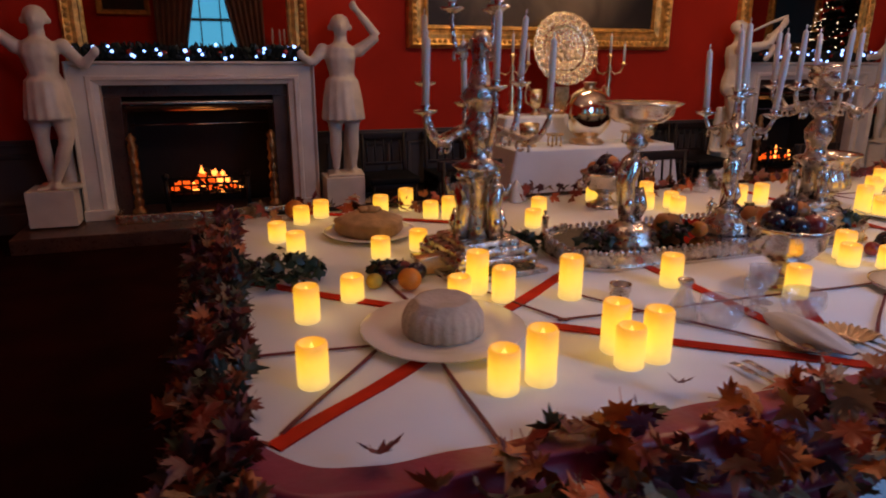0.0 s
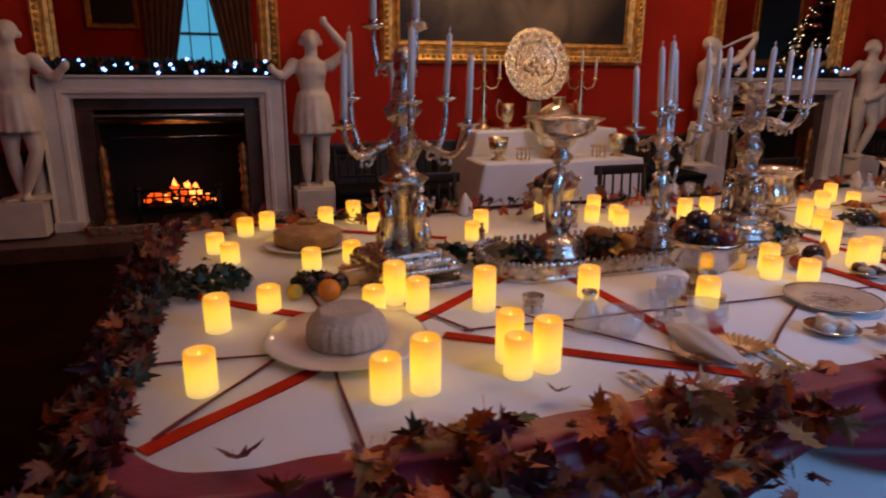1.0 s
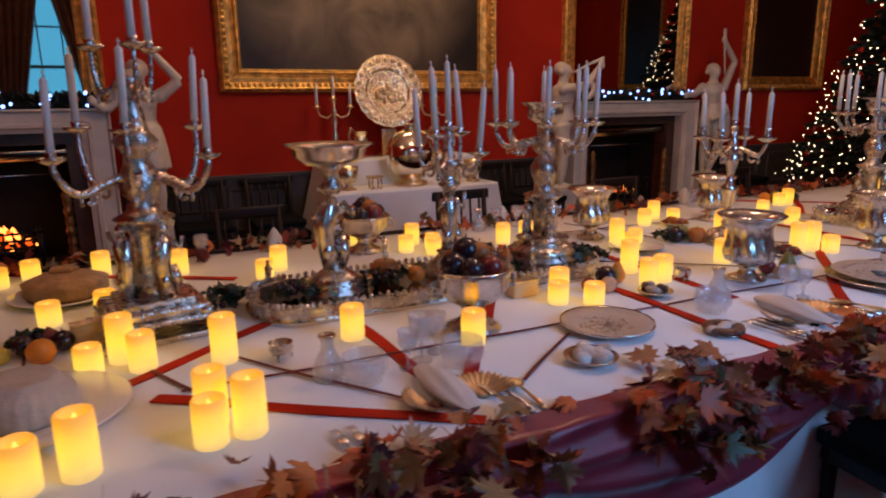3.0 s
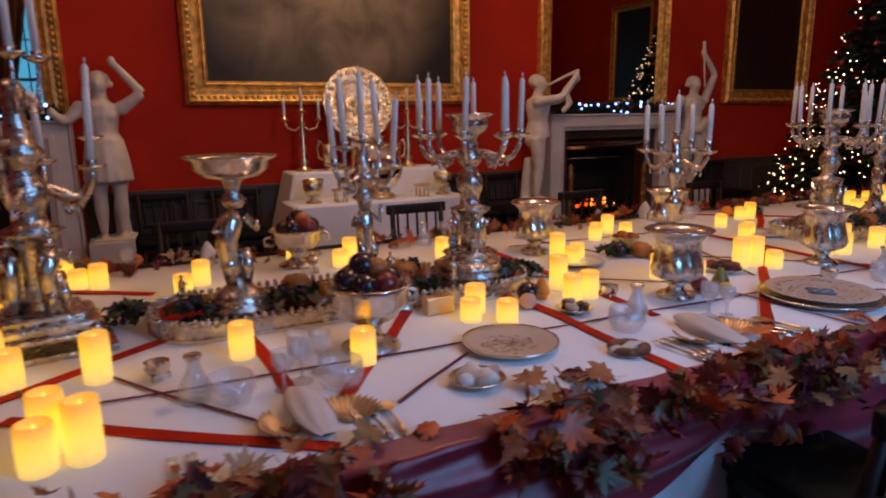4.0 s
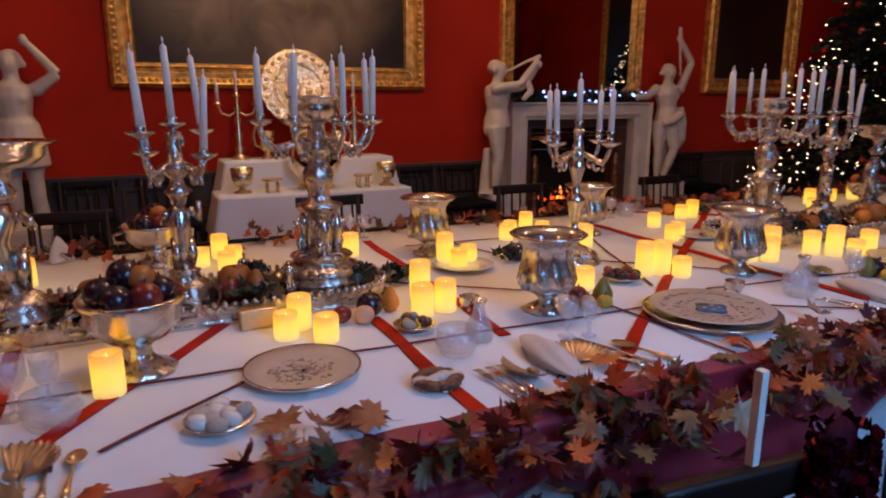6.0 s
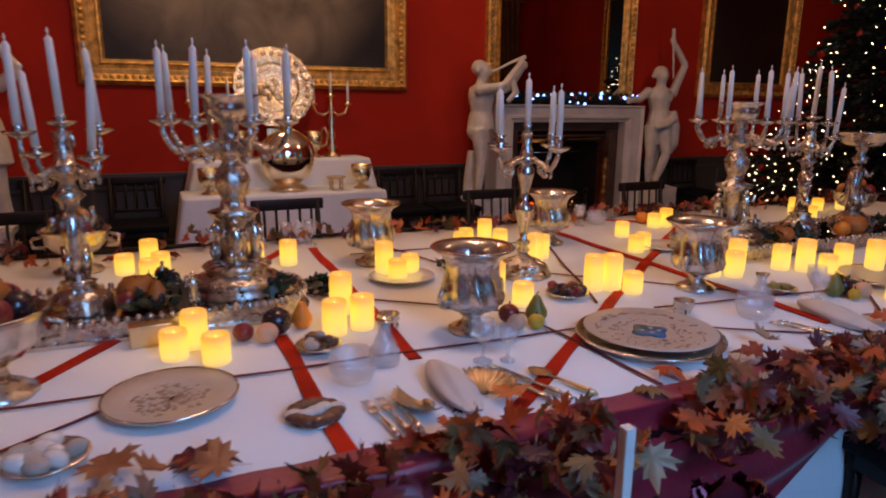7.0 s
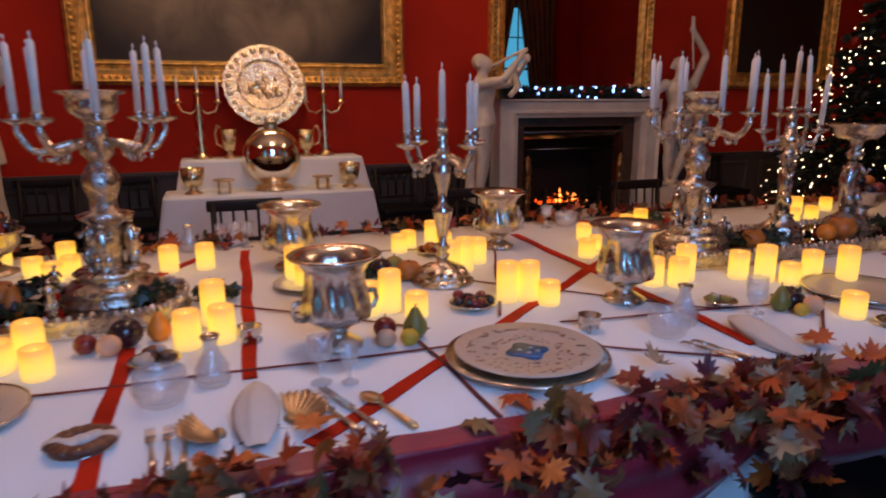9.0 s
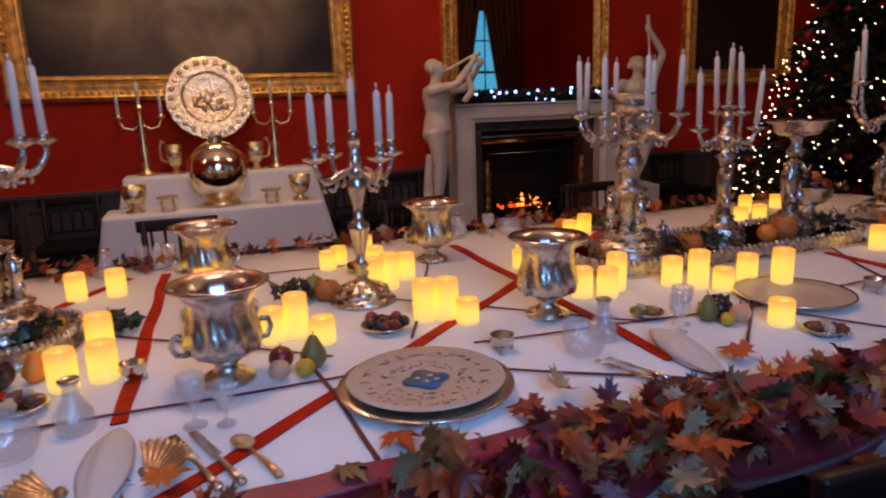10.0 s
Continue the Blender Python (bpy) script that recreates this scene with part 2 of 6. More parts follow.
# dado panelling and its rail along the north wall
dado = thing("wainscot", "dark brown dado panelling under a moulded rail", "wainscot", kind="structure")
for a, b in ((WX0, -1.18), (0.91, 5.81), (7.88, WX1)):
    part("dado_board", box((a + b) / 2, WY1 - 0.012, 0.395, b - a, 0.024, 0.79), M_DADO, dado, smooth=False)
    part("dado_rail", merge(box((a + b) / 2, WY1 - 0.025, 0.798, b - a, 0.05, 0.035, 0.008), box((a + b) / 2, WY1 - 0.018, 0.768, b - a, 0.036, 0.022, 0.005)), M_DADO, dado, smooth=False)
    part("skirting", box((a + b) / 2, WY1 - 0.025, 0.09, b - a, 0.05, 0.18, 0.01), M_DADO, dado, smooth=False)
    n = max(1, round((b - a) / 0.8))
    for i in range(n):
        x0, x1 = a + (b - a) * i / n + 0.09, a + (b - a) * (i + 1) / n - 0.09
        part("panel", ring_frame(x0, x1, 0.24, 0.70, 0.05, WY1 - 0.024, 0.014, ((0, 0), (0.2, 1), (0.6, 1), (1, 0.0))), M_DADO, dado, smooth=False)


# windows behind the walk
def window(cx, drawn_back):
    w = thing("window_1", "tall sash window with blue dusk outside", "window", kind="structure")
    w.location = (cx, WY0 - 0.16, 0)
    part("pane", box(0, -0.04, 2.25, 1.24, 0.01, 3.0), M_PANE, w, smooth=False)
    for x in (-0.6, 0.6):
        part("window_frame", box(x, 0, 2.25, 0.05, 0.06, 3.0, 0.006), M_DADO, w, smooth=False)
    for x in (-0.2, 0.2):
        part("glazing_bar", box(x, 0, 2.25, 0.025, 0.03, 3.0), M_DADO, w, smooth=False)
    for z in (0.78, 1.5, 2.25, 3.0, 3.72):
        part("glazing_bar", box(0, 0, z, 1.2, 0.035, 0.03 if z not in (0.78, 2.25, 3.72) else 0.06), M_DADO, w, smooth=False)
    c = thing("curtains", "brown velvet curtains tied back at a tall window", "curtain", group="window curtains")
    c.location = (cx, WY0 + 0.1, 0)
    for s in (-1, 1):
        def drape(u, v, s=s):
            z = 0.05 + 4.0 * v
            inner = max(0.02, 0.22 * (4.0 - z)) if z > 1.5 else 0.55 + 0.08 * (1.5 - z)
            inner *= drawn_back
            x = s * (inner + (1.05 - inner) * u)
            return (x, 0.05 + 0.045 * math.sin(u * 42), z)
        part("curtain", sheet(60, 24, drape), M_CURTAIN, c)
    part("pelmet", box(0, 0.0, 4.12, 2.3, 0.16, 0.25, 0.02), M_GOLD, c)


for wx, drawn_back in zip(WINDOWS, (0.95, 1.0, 0.52, 0.8)):
    window(wx, drawn_back)


# ---------------------------------------------------------------- fireplaces
def fireplace(cx, coals):
    f = thing("fireplace", "carved white marble chimneypiece round a dark iron hearth", "fireplace")
    f.matrix_basis = pose(cx, WY1 + 0.13, 0) @ Matrix.Diagonal((1, 1, 0.9, 1))
    zb = 0.14
    # moulded surround, mitred at its upper corners: (share of the width, how far proud)
    section = ((0.0, 0.0), (0.0, 0.40), (0.05, 0.412), (0.10, 0.395), (0.14, 0.375), (0.58, 0.370), (0.63, 0.388), (0.76, 0.388), (0.82, 0.362), (1.0, 0.345), (1.0, 0.13))
    corners = [[(-1.015 + 0.235 * f, -d, zb), (-1.015 + 0.235 * f, -d, 1.63 - 0.215 * f), (1.015 - 0.235 * f, -d, 1.63 - 0.215 * f), (1.015 - 0.235 * f, -d, zb)] for f, d in section]
    for k, piece in enumerate(("jamb", "lintel", "jamb")):
        bm = bmesh.new()
        rails = [[bm.verts.new(c[k]), bm.verts.new(c[k + 1])] for c in corners]
        for p, q in zip(rails, rails[1:]):
            bm.faces.new((p[0], p[1], q[1], q[0]))
        bmesh.ops.recalc_face_normals(bm, faces=bm.faces)
        part(piece, bm, M_MARBLE, f, smooth=False)
    for s in (-1, 1):
        part("block", box(s * 0.90, -0.205, zb + 0.05, 0.25, 0.42, 0.10, 0.01), M_MARBLE, f, smooth=False)
        part("slip", box(s * 0.715, -0.12, (1.298 + zb) / 2, 0.14, 0.2, 1.298 - zb, 0.004), M_DARKSTONE, f, smooth=False)
    part("slip", box(0, -0.12, 1.36, 1.57, 0.2, 0.12, 0.004), M_DARKSTONE, f, smooth=False)
    part("mantel_shelf", box(0, -0.205, 1.622, 2.03, 0.41, 0.020, 0.006), M_MARBLE, f, smooth=False)
    part("hearth_slab", box(0.02, -0.36, 0.07, 3.0, 1.1, 0.14, 0.012), M_DARKSTONE, f, smooth=False)
    # firebox lining, behind the wall face
    part("fireback", box(0, 0.52, 0.67, 1.32, 0.04, 1.34), M_SOOT, f, smooth=False)
    for s in (-1, 1):
        part("firebox_side", box(s * 0.66, 0.25, 0.67, 0.04, 0.5, 1.34), M_SOOT, f, smooth=False)
    part("firebox_top", box(0, 0.25, 1.33, 1.28, 0.5, 0.04), M_SOOT, f, smooth=False)
    part("hood", sheet(12, 16, lambda u, v: (-0.645 + 1.29 * u, -0.13 - 0.045 * math.sin(math.pi * v), 1.15 + 0.15 * v)), M_STEEL, f, "polished steel hood")
    part("hood_bar", tube([(-0.60, -0.15, 1.02), (0.60, -0.15, 1.02)], 0.008, 8), M_STEEL, f)
    for s in (-1, 1):
        part("grate_post", shift(lathe([(0.065, 0.14), (0.065, 0.18), (0.035, 0.21)] + [(0.036 + 0.008 * math.sin(i * 1.9), 0.24 + 0.03 * i) for i in range(19)] + [(0.045, 0.83), (0.025, 0.86), (0.04, 0.90), (0.012, 0.95), (0.0, 0.96)], 14, lambda a, z: 1 + 0.12 * math.sin(4 * a + 30 * z)), Matrix.Translation((s * 0.60, -0.24, 0))), M_BRONZE, f)
        part("andiron", merge(tube([(s * 0.36, -0.2, 0.14), (s * 0.36, -0.2, 0.47)], 0.022, 10), ball(s * 0.36, -0.2, 0.50, 0.035)), M_BLACK, f)
    bars = [tube([(-0.36, -0.14, z), (0.36, -0.14, z)], 0.012, 6) for z in (0.32, 0.39, 0.46)] + [tube([(x, -0.14, 0.26), (x, -0.14, 0.48)], 0.008, 6) for x in np.linspace(-0.3, 0.3, 9)]
    grate = part("grate", merge(*bars, box(0, 0.05, 0.28, 0.7, 0.36, 0.02)), M_BLACK, f)
    rng = random.Random(5)
    for i in range(coals):
        s = 0.016 + 0.022 * rng.random()
        x = rng.gauss(0.0, 0.13)
        x = max(-0.3, min(0.3, x))
        bm = bmesh.new()
        bmesh.ops.create_icosphere(bm, subdivisions=1, radius=s)
        hot = rng.random()
        heap = 0.29 + (0.0030 * coals - 0.6 * abs(x) * coals / 90) * rng.random() ** 1.2
        part("coal", shift(bm, pose(x, rng.uniform(-0.09, 0.15), heap, rng.uniform(0, 90), rng.uniform(0, 90), 0) @ Matrix.Diagonal((1.5, 1, 0.8, 1))), M_EMBER if hot > 0.62 else M_FLAME if hot > 0.42 else M_SOOT, grate, smooth=False)
    for x, y, h in ((-0.05, 0.0, 0.12), (0.07, 0.04, 0.07), (0.14, -0.02, 0.06)):
        part("flame", shift(lathe([(0.0, 0), (0.022, 0.02), (0.014, h * 0.5), (0.004, h * 0.85), (0.0, h)], 8, lambda a, z: 1 + 0.4 * math.sin(2 * a + z * 40)), Matrix.Translation((x, y, 0.27 + 0.0024 * coals))), M_FLAME, grate)
    part("fender", merge(box(0, -0.62, 0.185, 1.5, 0.03, 0.09, 0.01), box(-0.74, -0.46, 0.185, 0.03, 0.32, 0.09, 0.01), box(0.74, -0.46, 0.185, 0.03, 0.32, 0.09, 0.01)), M_GILT_CHASED, f)
    return f


for c, coals in zip(FIREPLACES, (78, 46)):
    fireplace(c, coals)

# ---------------------------------------------------------------- pictures and mirrors
PROFILE = ((0, 0), (0.03, 0.7), (0.16, 1.0), (0.3, 0.8), (0.42, 0.45), (0.6, 0.5), (0.78, 0.3), (0.84, 0.55), (0.92, 0.5), (1.0, 0.15))


def framed(name, label, category, x0, x1, z0, z1, width, inner, inner_name, depth=0.11):
    p = thing(name, label, category)
    part("frame", ring_frame(x0, x1, z0, z1, width, WY1, depth, PROFILE), M_GOLD, p, smooth=False)
    part(inner_name, box((x0 + x1) / 2, WY1 - 0.012, (z0 + z1) / 2, x1 - x0 - 2 * width + 0.02, 0.012, z1 - z0 - 2 * width + 0.02), inner, p, smooth=False)
    beads = []
    n = int((x1 - x0) / 0.06)
    for i in range(n):
        beads.append(ball(x0 + width * 0.3 + (x1 - x0 - width * 0.6) * (i + 0.5) / n, WY1 - depth * 0.78, z0 + width * 0.3, 0.026, 0.9, 0.7, 1.1, 8))
    m = int((z1 - z0) / 0.06)
    for i in range(m):
        for x in (x0 + width * 0.3, x1 - width * 0.3):
            beads.append(ball(x, WY1 - depth * 0.78, z0 + width * 0.3 + (z1 - z0 - width * 0.6) * (i + 0.5) / m, 0.026, 1.1, 0.7, 0.9, 8))
    tagged(part("carved_leaves", merge(*beads), M_GOLD, p), kind="stuff")
    return p


M_CANVAS = material("old_brown_canvas", (0.016, 0.011, 0.008), 0.55, vary=0.5, scale=1.1, fine=120, bump=0.1, second=(0.046, 0.029, 0.015), spec=0.3)
# the picture light's reflection on the canvas, painted in as a pale mottled glow
cn, ck = M_CANVAS.node_tree.nodes, M_CANVAS.node_tree.links
glow_at, glow_fade, glow_mix = cn.new("ShaderNodeMapping"), cn.new("ShaderNodeTexGradient"), cn.new("ShaderNodeMix")
glow_fade.gradient_type, glow_mix.data_type = "SPHERICAL", "RGBA"
glow_at.inputs["Location"].default_value, glow_at.inputs["Scale"].default_value = (-2.35, 0, -2.27), (0.72, 0.01, 0.85)
glow_mix.inputs["B"].default_value = (0.50, 0.36, 0.20, 1)
ck.new(cn["Texture Coordinate"].outputs["Object"], glow_at.inputs["Vector"])
ck.new(glow_at.outputs[0], glow_fade.inputs["Vector"])
glow_noise, glow_range, glow_mul = cn.new("ShaderNodeTexNoise"), cn.new("ShaderNodeMapRange"), cn.new("ShaderNodeMath")
glow_noise.inputs["Scale"].default_value, glow_noise.inputs["Detail"].default_value, glow_noise.inputs["Distortion"].default_value = 2.2, 7, 0.8
glow_range.inputs["From Min"].default_value, glow_range.inputs["From Max"].default_value = 0.3, 0.72
glow_range.inputs["To Min"].default_value, glow_range.inputs["To Max"].default_value = 0.35, 1.25
glow_mul.operation = "MULTIPLY"
ck.new(cn["Texture Coordinate"].outputs["Object"], glow_noise.inputs["Vector"])
ck.new(glow_noise.outputs["Fac"], glow_range.inputs["Value"])
ck.new(glow_range.outputs[0], glow_mul.inputs[0])
ck.new(glow_fade.outputs["Fac"], glow_mul.inputs[1])
ck.new(glow_mul.outputs[0], glow_mix.inputs["Factor"])
ck.new(cn["Principled BSDF"].inputs["Base Color"].links[0].from_socket, glow_mix.inputs["A"])
ck.new(glow_mix.outputs["Result"], cn["Principled BSDF"].inputs["Base Color"])
M_CANVAS_DARK = material("very_dark_canvas", (0.008, 0.006, 0.006), 0.4, vary=0.5, scale=1.5, fine=120, bump=0.1, second=(0.014, 0.010, 0.008))
framed("painting", "large dark brown landscape painting in a carved gilt frame", "painting", 1.83, 4.85, 1.595, 3.95, 0.225, M_CANVAS, "canvas")
framed("painting", "dark portrait painting in a gilt frame on the red wall", "painting", 8.90, 10.62, 1.59, 4.1, 0.20, M_CANVAS_DARK, "canvas")
framed("mirror", "tall gilt-framed mirror over the marble mantel", "mirror", -1.16, 0.88, 1.34, 4.2, 0.19, M_MIRROR, "mirror_glass", 0.08)
framed("mirror", "tall gilt-framed mirror over the marble mantel", "mirror", 5.79, 7.83, 1.34, 4.2, 0.19, M_MIRROR, "mirror_glass", 0.08)

east_picture = framed("painting", "dark portrait in a gilt frame on the end wall", "painting", -0.68, 0.68, 1.7, 3.9, 0.14, M_CANVAS_DARK, "canvas")
east_picture.matrix_basis = pose(WX1 - WY1, 1.25, 0, 0, 0, -90)
south_picture = framed("painting", "small dark picture in a gilt frame between the windows", "painting", -0.48, 0.48, 2.3, 3.5, 0.1, M_CANVAS_DARK, "canvas")
south_picture.matrix_basis = pose(-1.62, WY0 + WY1, 0, 0, 0, 180)
pier_picture = framed("painting", "tall dark picture in a broad gilt frame between the windows", "painting", -0.52, 0.52, 1.5, 4.2, 0.2, M_CANVAS_DARK, "canvas")
pier_picture.matrix_basis = pose(8.45, WY0 + WY1, 0, rz=180)

# ---------------------------------------------------------------- the banquet table
TZ = 0.72
TX0, TX1, TY0, TY1 = 0.01, 7.75, 1.14, 3.46
table = thing("banquet_table", "long rounded banqueting table on turned mahogany legs", "table")


def rounded(x0, x1, y0, y1, r, n=10):
    pts = []
    for cx, cy, a0 in ((x1 - r, y0 + r, -90), (x1 - r, y1 - r, 0), (x0 + r, y1 - r, 90), (x0 + r, y0 + r, 180)):
        for i in range(n + 1):
            a = radians(a0 + 90 * i / n)
            pts.append((cx + r * math.cos(a), cy + r * math.sin(a)))
    return pts


def slab(pts, z0, z1):
    bm = bmesh.new()
    top = [bm.verts.new((x, y, z1)) for x, y in pts]
    low = [bm.verts.new((x, y, z0)) for x, y in pts]
    bm.faces.new(top)
    bm.faces.new(low[::-1])
    for i in range(len(pts)):
        j = (i + 1) % len(pts)
        bm.faces.new((low[i], low[j], top[j], top[i]))
    return bm


part("tabletop", slab(rounded(TX0 + 0.02, TX1 - 0.02, TY0 + 0.02, TY1 - 0.02, 0.28), TZ - 0.05, TZ - 0.006), M_WOOD, table, smooth=False)
for x in (0.6, 2.8, 5.0, 7.2):
    for y in (1.5, 3.25):
        part("leg", shift(lathe([(0.03, 0), (0.045, 0.06), (0.03, 0.12), (0.05, 0.4), (0.06, 0.55), (0.04, 0.6), (0.05, TZ - 0.05)], 14), Matrix.Translation((x, y, 0))), M_WOOD, table)

# linen cloth: flat top and a hanging side with soft folds
cloth = thing("tablecloth", "white linen tablecloth hanging to the floor round the table", "tablecloth")
outline = []
base = rounded(TX0, TX1, TY0, TY1, 0.30, 12)
for i in range(len(base)):
    a, b = Vector(base[i]), Vector(base[(i + 1) % len(base)])
    n = max(1, int((b - a).length / 0.03))
    outline += [a.lerp(b, k / n) for k in range(n)]
bm = bmesh.new()
centre = Vector(((TX0 + TX1) / 2, (TY0 + TY1) / 2))
rows = []
for h, out_by in ((TZ, 0.0), (TZ - 0.008, 0.008), (TZ - 0.06, 0.010), (TZ - 0.3, 0.022), (0.3, 0.034), (0.012, 0.045)):
    ring = []
    for i, p in enumerate(outline):
        a, b = outline[i - 1], outline[(i + 1) % len(outline)]
        nrm = Vector(((b - a).y, -(b - a).x)).normalized()
        fold = 0.0 if h > TZ - 0.05 else (TZ - h) * 0.06 * math.sin(i * 0.21 + 1.3 * math.sin(i * 0.05))
        q = p + nrm * (out_by + fold)
        ring.append(bm.verts.new((q.x, q.y, h)))
    rows.append(ring)
for a, b in zip(rows, rows[1:]):
    for i in range(len(a)):
        j = (i + 1) % len(a)
        bm.faces.new((a[j], a[i], b[i], b[j]))
bm.faces.new(rows[0])
part("cloth", bm, M_LINEN, cloth)


def strip(name, points, width, mat, parent, z=TZ + 0.003, thick=0.0015):
    """A flat ribbon laid along points on the cloth."""
    bm = bmesh.new()
    (x0, y0), (x1, y1) = points
    d = Vector((x1 - x0, y1 - y0))
    n = max(2, int(d.length / 0.05))
    side = Vector((-d.y, d.x)).normalized()
    ph = x0 * 7
    rowsv = []
    for i in range(n + 1):
        p = Vector((x0, y0)) + d * (i / n) + side * 0.004 * math.sin(i * 0.5 + ph)
        w = width * (1 + 0.06 * math.sin(i * 0.9 + ph))
        lift = 0.0006 * (1 + math.sin(i * 0.7 + ph))
        l, r = p + side * w / 2, p - side * w / 2
        rowsv.append([bm.verts.new((l.x, l.y, z + lift + thick)), bm.verts.new((r.x, r.y, z + lift + thick)), bm.verts.new((r.x, r.y, z - 0.002)), bm.verts.new((l.x, l.y, z - 0.002))])
    for a, b in zip(rowsv, rowsv[1:]):
        for i in range(4):
            j = (i + 1) % 4
            bm.faces.new((a[i], a[j], b[j], b[i]))
    return part(name, bm, mat, parent, smooth=False)


WIDE = [((0.109, 1.322), (1.331, 2.212)), ((0.09, 2.412), (0.626, 1.952)), ((0.924, 1.732), (1.639, 1.212)), ((1.594, 2.142), (1.624, 1.442)), ((1.698, 1.412), (2.225, 2.152)), ((2.676, 1.962), (2.676, 1.152)), ((3.069, 3.212), (3.009, 1.622)), ((3.108, 1.222), (5.65, 3.252)), ((4.489, 3.112), (4.459, 1.362)), ((2.661, 2.782), (2.91, 3.212)), ((1.32, 2.882), (0.388, 3.476)), ((5.959, 2.081), (5.905, 1.356)), ((5.047, 3.363), (6.412, 2.238))]
THIN = [((0.07, 1.772), (0.427, 1.742)), ((0.129, 1.362), (0.427, 1.732)), ((0.566, 1.602), (0.556, 1.162)), ((0.993, 1.742), (3.605, 1.652)), ((4.002, 1.732), (4.995, 1.622)), ((1.122, 1.982), (1.569, 1.322)), ((1.855, 1.366), (2.185, 1.607)), ((2.562, 2.632), (3.575, 1.822)), ((3.505, 1.752), (3.545, 1.192)), ((3.903, 1.572), (4.459, 1.202)), ((4.3, 2.962), (3.843, 1.862)), ((3.386, 3.212), (3.555, 2.612)), ((3.704, 2.512), (4.598, 1.662)), ((5.094, 1.512), (5.243, 1.232)), ((4.995, 1.622), (6.187, 1.712)), ((5.489, 1.257), (6.114, 2.235)), ((1.023, 1.732), (0.775, 2.262)), ((4.754, 1.378), (5.717, 2.281)), ((0.576, 2.312), (0.596, 2.062)), ((3.208, 2.992), (4.3, 2.912))]
for k, pts in enumerate(WIDE):
    r = thing("ribbon", "flat red satin ribbon laid across the white cloth", "ribbon", group="table ribbons")
    strip("band", pts, 0.042, M_RIBBON, r, TZ + 0.0035 + 0.0012 * (k % 3))
for k, pts in enumerate(THIN):
    r = thing("cord", "thin dark red cord laid across the white cloth", "ribbon", group="table cords")
    strip("band", pts, 0.010, M_RIBBON_DARK, r, TZ + 0.0072 + 0.0006 * (k % 3), 0.0006)

# satin runner along the table's edge, falling in swags between the leaf clusters
runner = thing("satin_swag", "wine red satin swagged along the table's edge", "drapery")
EDGE = [(TX0, 2.1), (TX0, TY0 + 0.30)] + [(TX0 + 0.30 - 0.30 * math.cos(radians(a)), TY0 + 0.30 - 0.30 * math.sin(radians(a))) for a in range(10, 90, 10)] + [(TX0 + 0.30, TY0), (TX1 - 0.3, TY0)]


def along_edge(s):
    """The point and outward normal s metres along the table's edge."""
    for a, b in zip(EDGE, EDGE[1:]):
        d = Vector((b[0] - a[0], b[1] - a[1]))
        if s <= d.length or b == EDGE[-1]:
            w = d.normalized()
            return Vector(a) + w * s, Vector((w.y, -w.x)), w
        s -= d.length


def swag_piece(s0, s1, droop):
    def f(u, v):
        s = s0 + (s1 - s0) * u
        p, nrm, way = along_edge(s)
        sag = math.sin(math.pi * u)
        drop = 0.155 + droop * sag
        if v < 0.25:
            k = 1 - v / 0.25
            q = p - nrm * (0.052 * k - 0.034 * (1 - k))
            return (q.x, q.y, TZ + 0.006 + 0.002 * math.sin(s * 31))
        w = (v - 0.25) / 0.75
        q = p + nrm * (0.034 + 0.045 * math.sin(w * 2.6) + 0.012 * math.sin(w * 17 + 4 * sag) * (0.3 + sag))
        return (q.x, q.y, TZ + 0.006 - (drop + 0.010) * w)
    return f


KNOTS = (0.0, 1.05, 1.75, 2.55, 3.62, 5.02, 5.90, 6.90, 8.0)
for k, (s0, s1) in enumerate(zip(KNOTS, KNOTS[1:])):
    part("swag", sheet(44, 26, swag_piece(s0, s1, (0.10, 0.15, 0.13, 0.16, 0.30, 0.17, 0.15, 0.15)[k])), M_SATIN, runner)

# ---------------------------------------------------------------- lamp candles on the table
def lamp_candle(h, r=0.0393):
    c = thing("led_candle", "glowing ivory wax lamp candle on the cloth", "candle", group="lamp candles")
    part("wax", lathe([(r - 0.004, 0), (r, 0.004), (r * 1.01, h * 0.5), (r, h - 0.006), (r - 0.003, h), (r - 0.009, h - 0.001), (r - 0.010, h - 0.016), (0.004, h - 0.018)], 28, lambda a, z: 1 + 0.012 * math.sin(3 * a) + (0.012 * math.sin(5 * a + 1) if z > h * 0.9 else 0)), M_LED, c)
    part("flame_tip", shift(lathe([(0.003, 0), (0.006, 0.006), (0.003, 0.014), (0.0005, 0.02)], 8), Matrix.Translation((0, 0, h - 0.02))), M_FLAME, c)
    return c


CANDLES_A = ((0.223, 1.575, 1), (0.261, 1.99, 1), (0.426, 2.125, 0), (0.660, 1.400, 1), (0.767, 1.412, 2), (1.045, 1.513, 2), (1.030, 1.420, 1), (1.121, 1.43, 2), (0.853, 2.07, 2), (0.766, 2.01, 0), (0.908, 1.97, 1), (1.133, 1.92, 2), (0.626, 2.562, 0), (1.541, 1.92, 1), (0.387, 3.232, 0), (0.497, 3.342, 0), (0.248, 2.942, 0), (0.308, 2.752, 0), (0.785, 3.242, 1), (0.953, 3.372, 1), (1.023, 3.152, 0), (1.107, 3.102, 1), (0.805, 2.632, 0), (1.529, 2.952, 1), (1.44, 2.832, 0), (1.867, 1.682, 1))
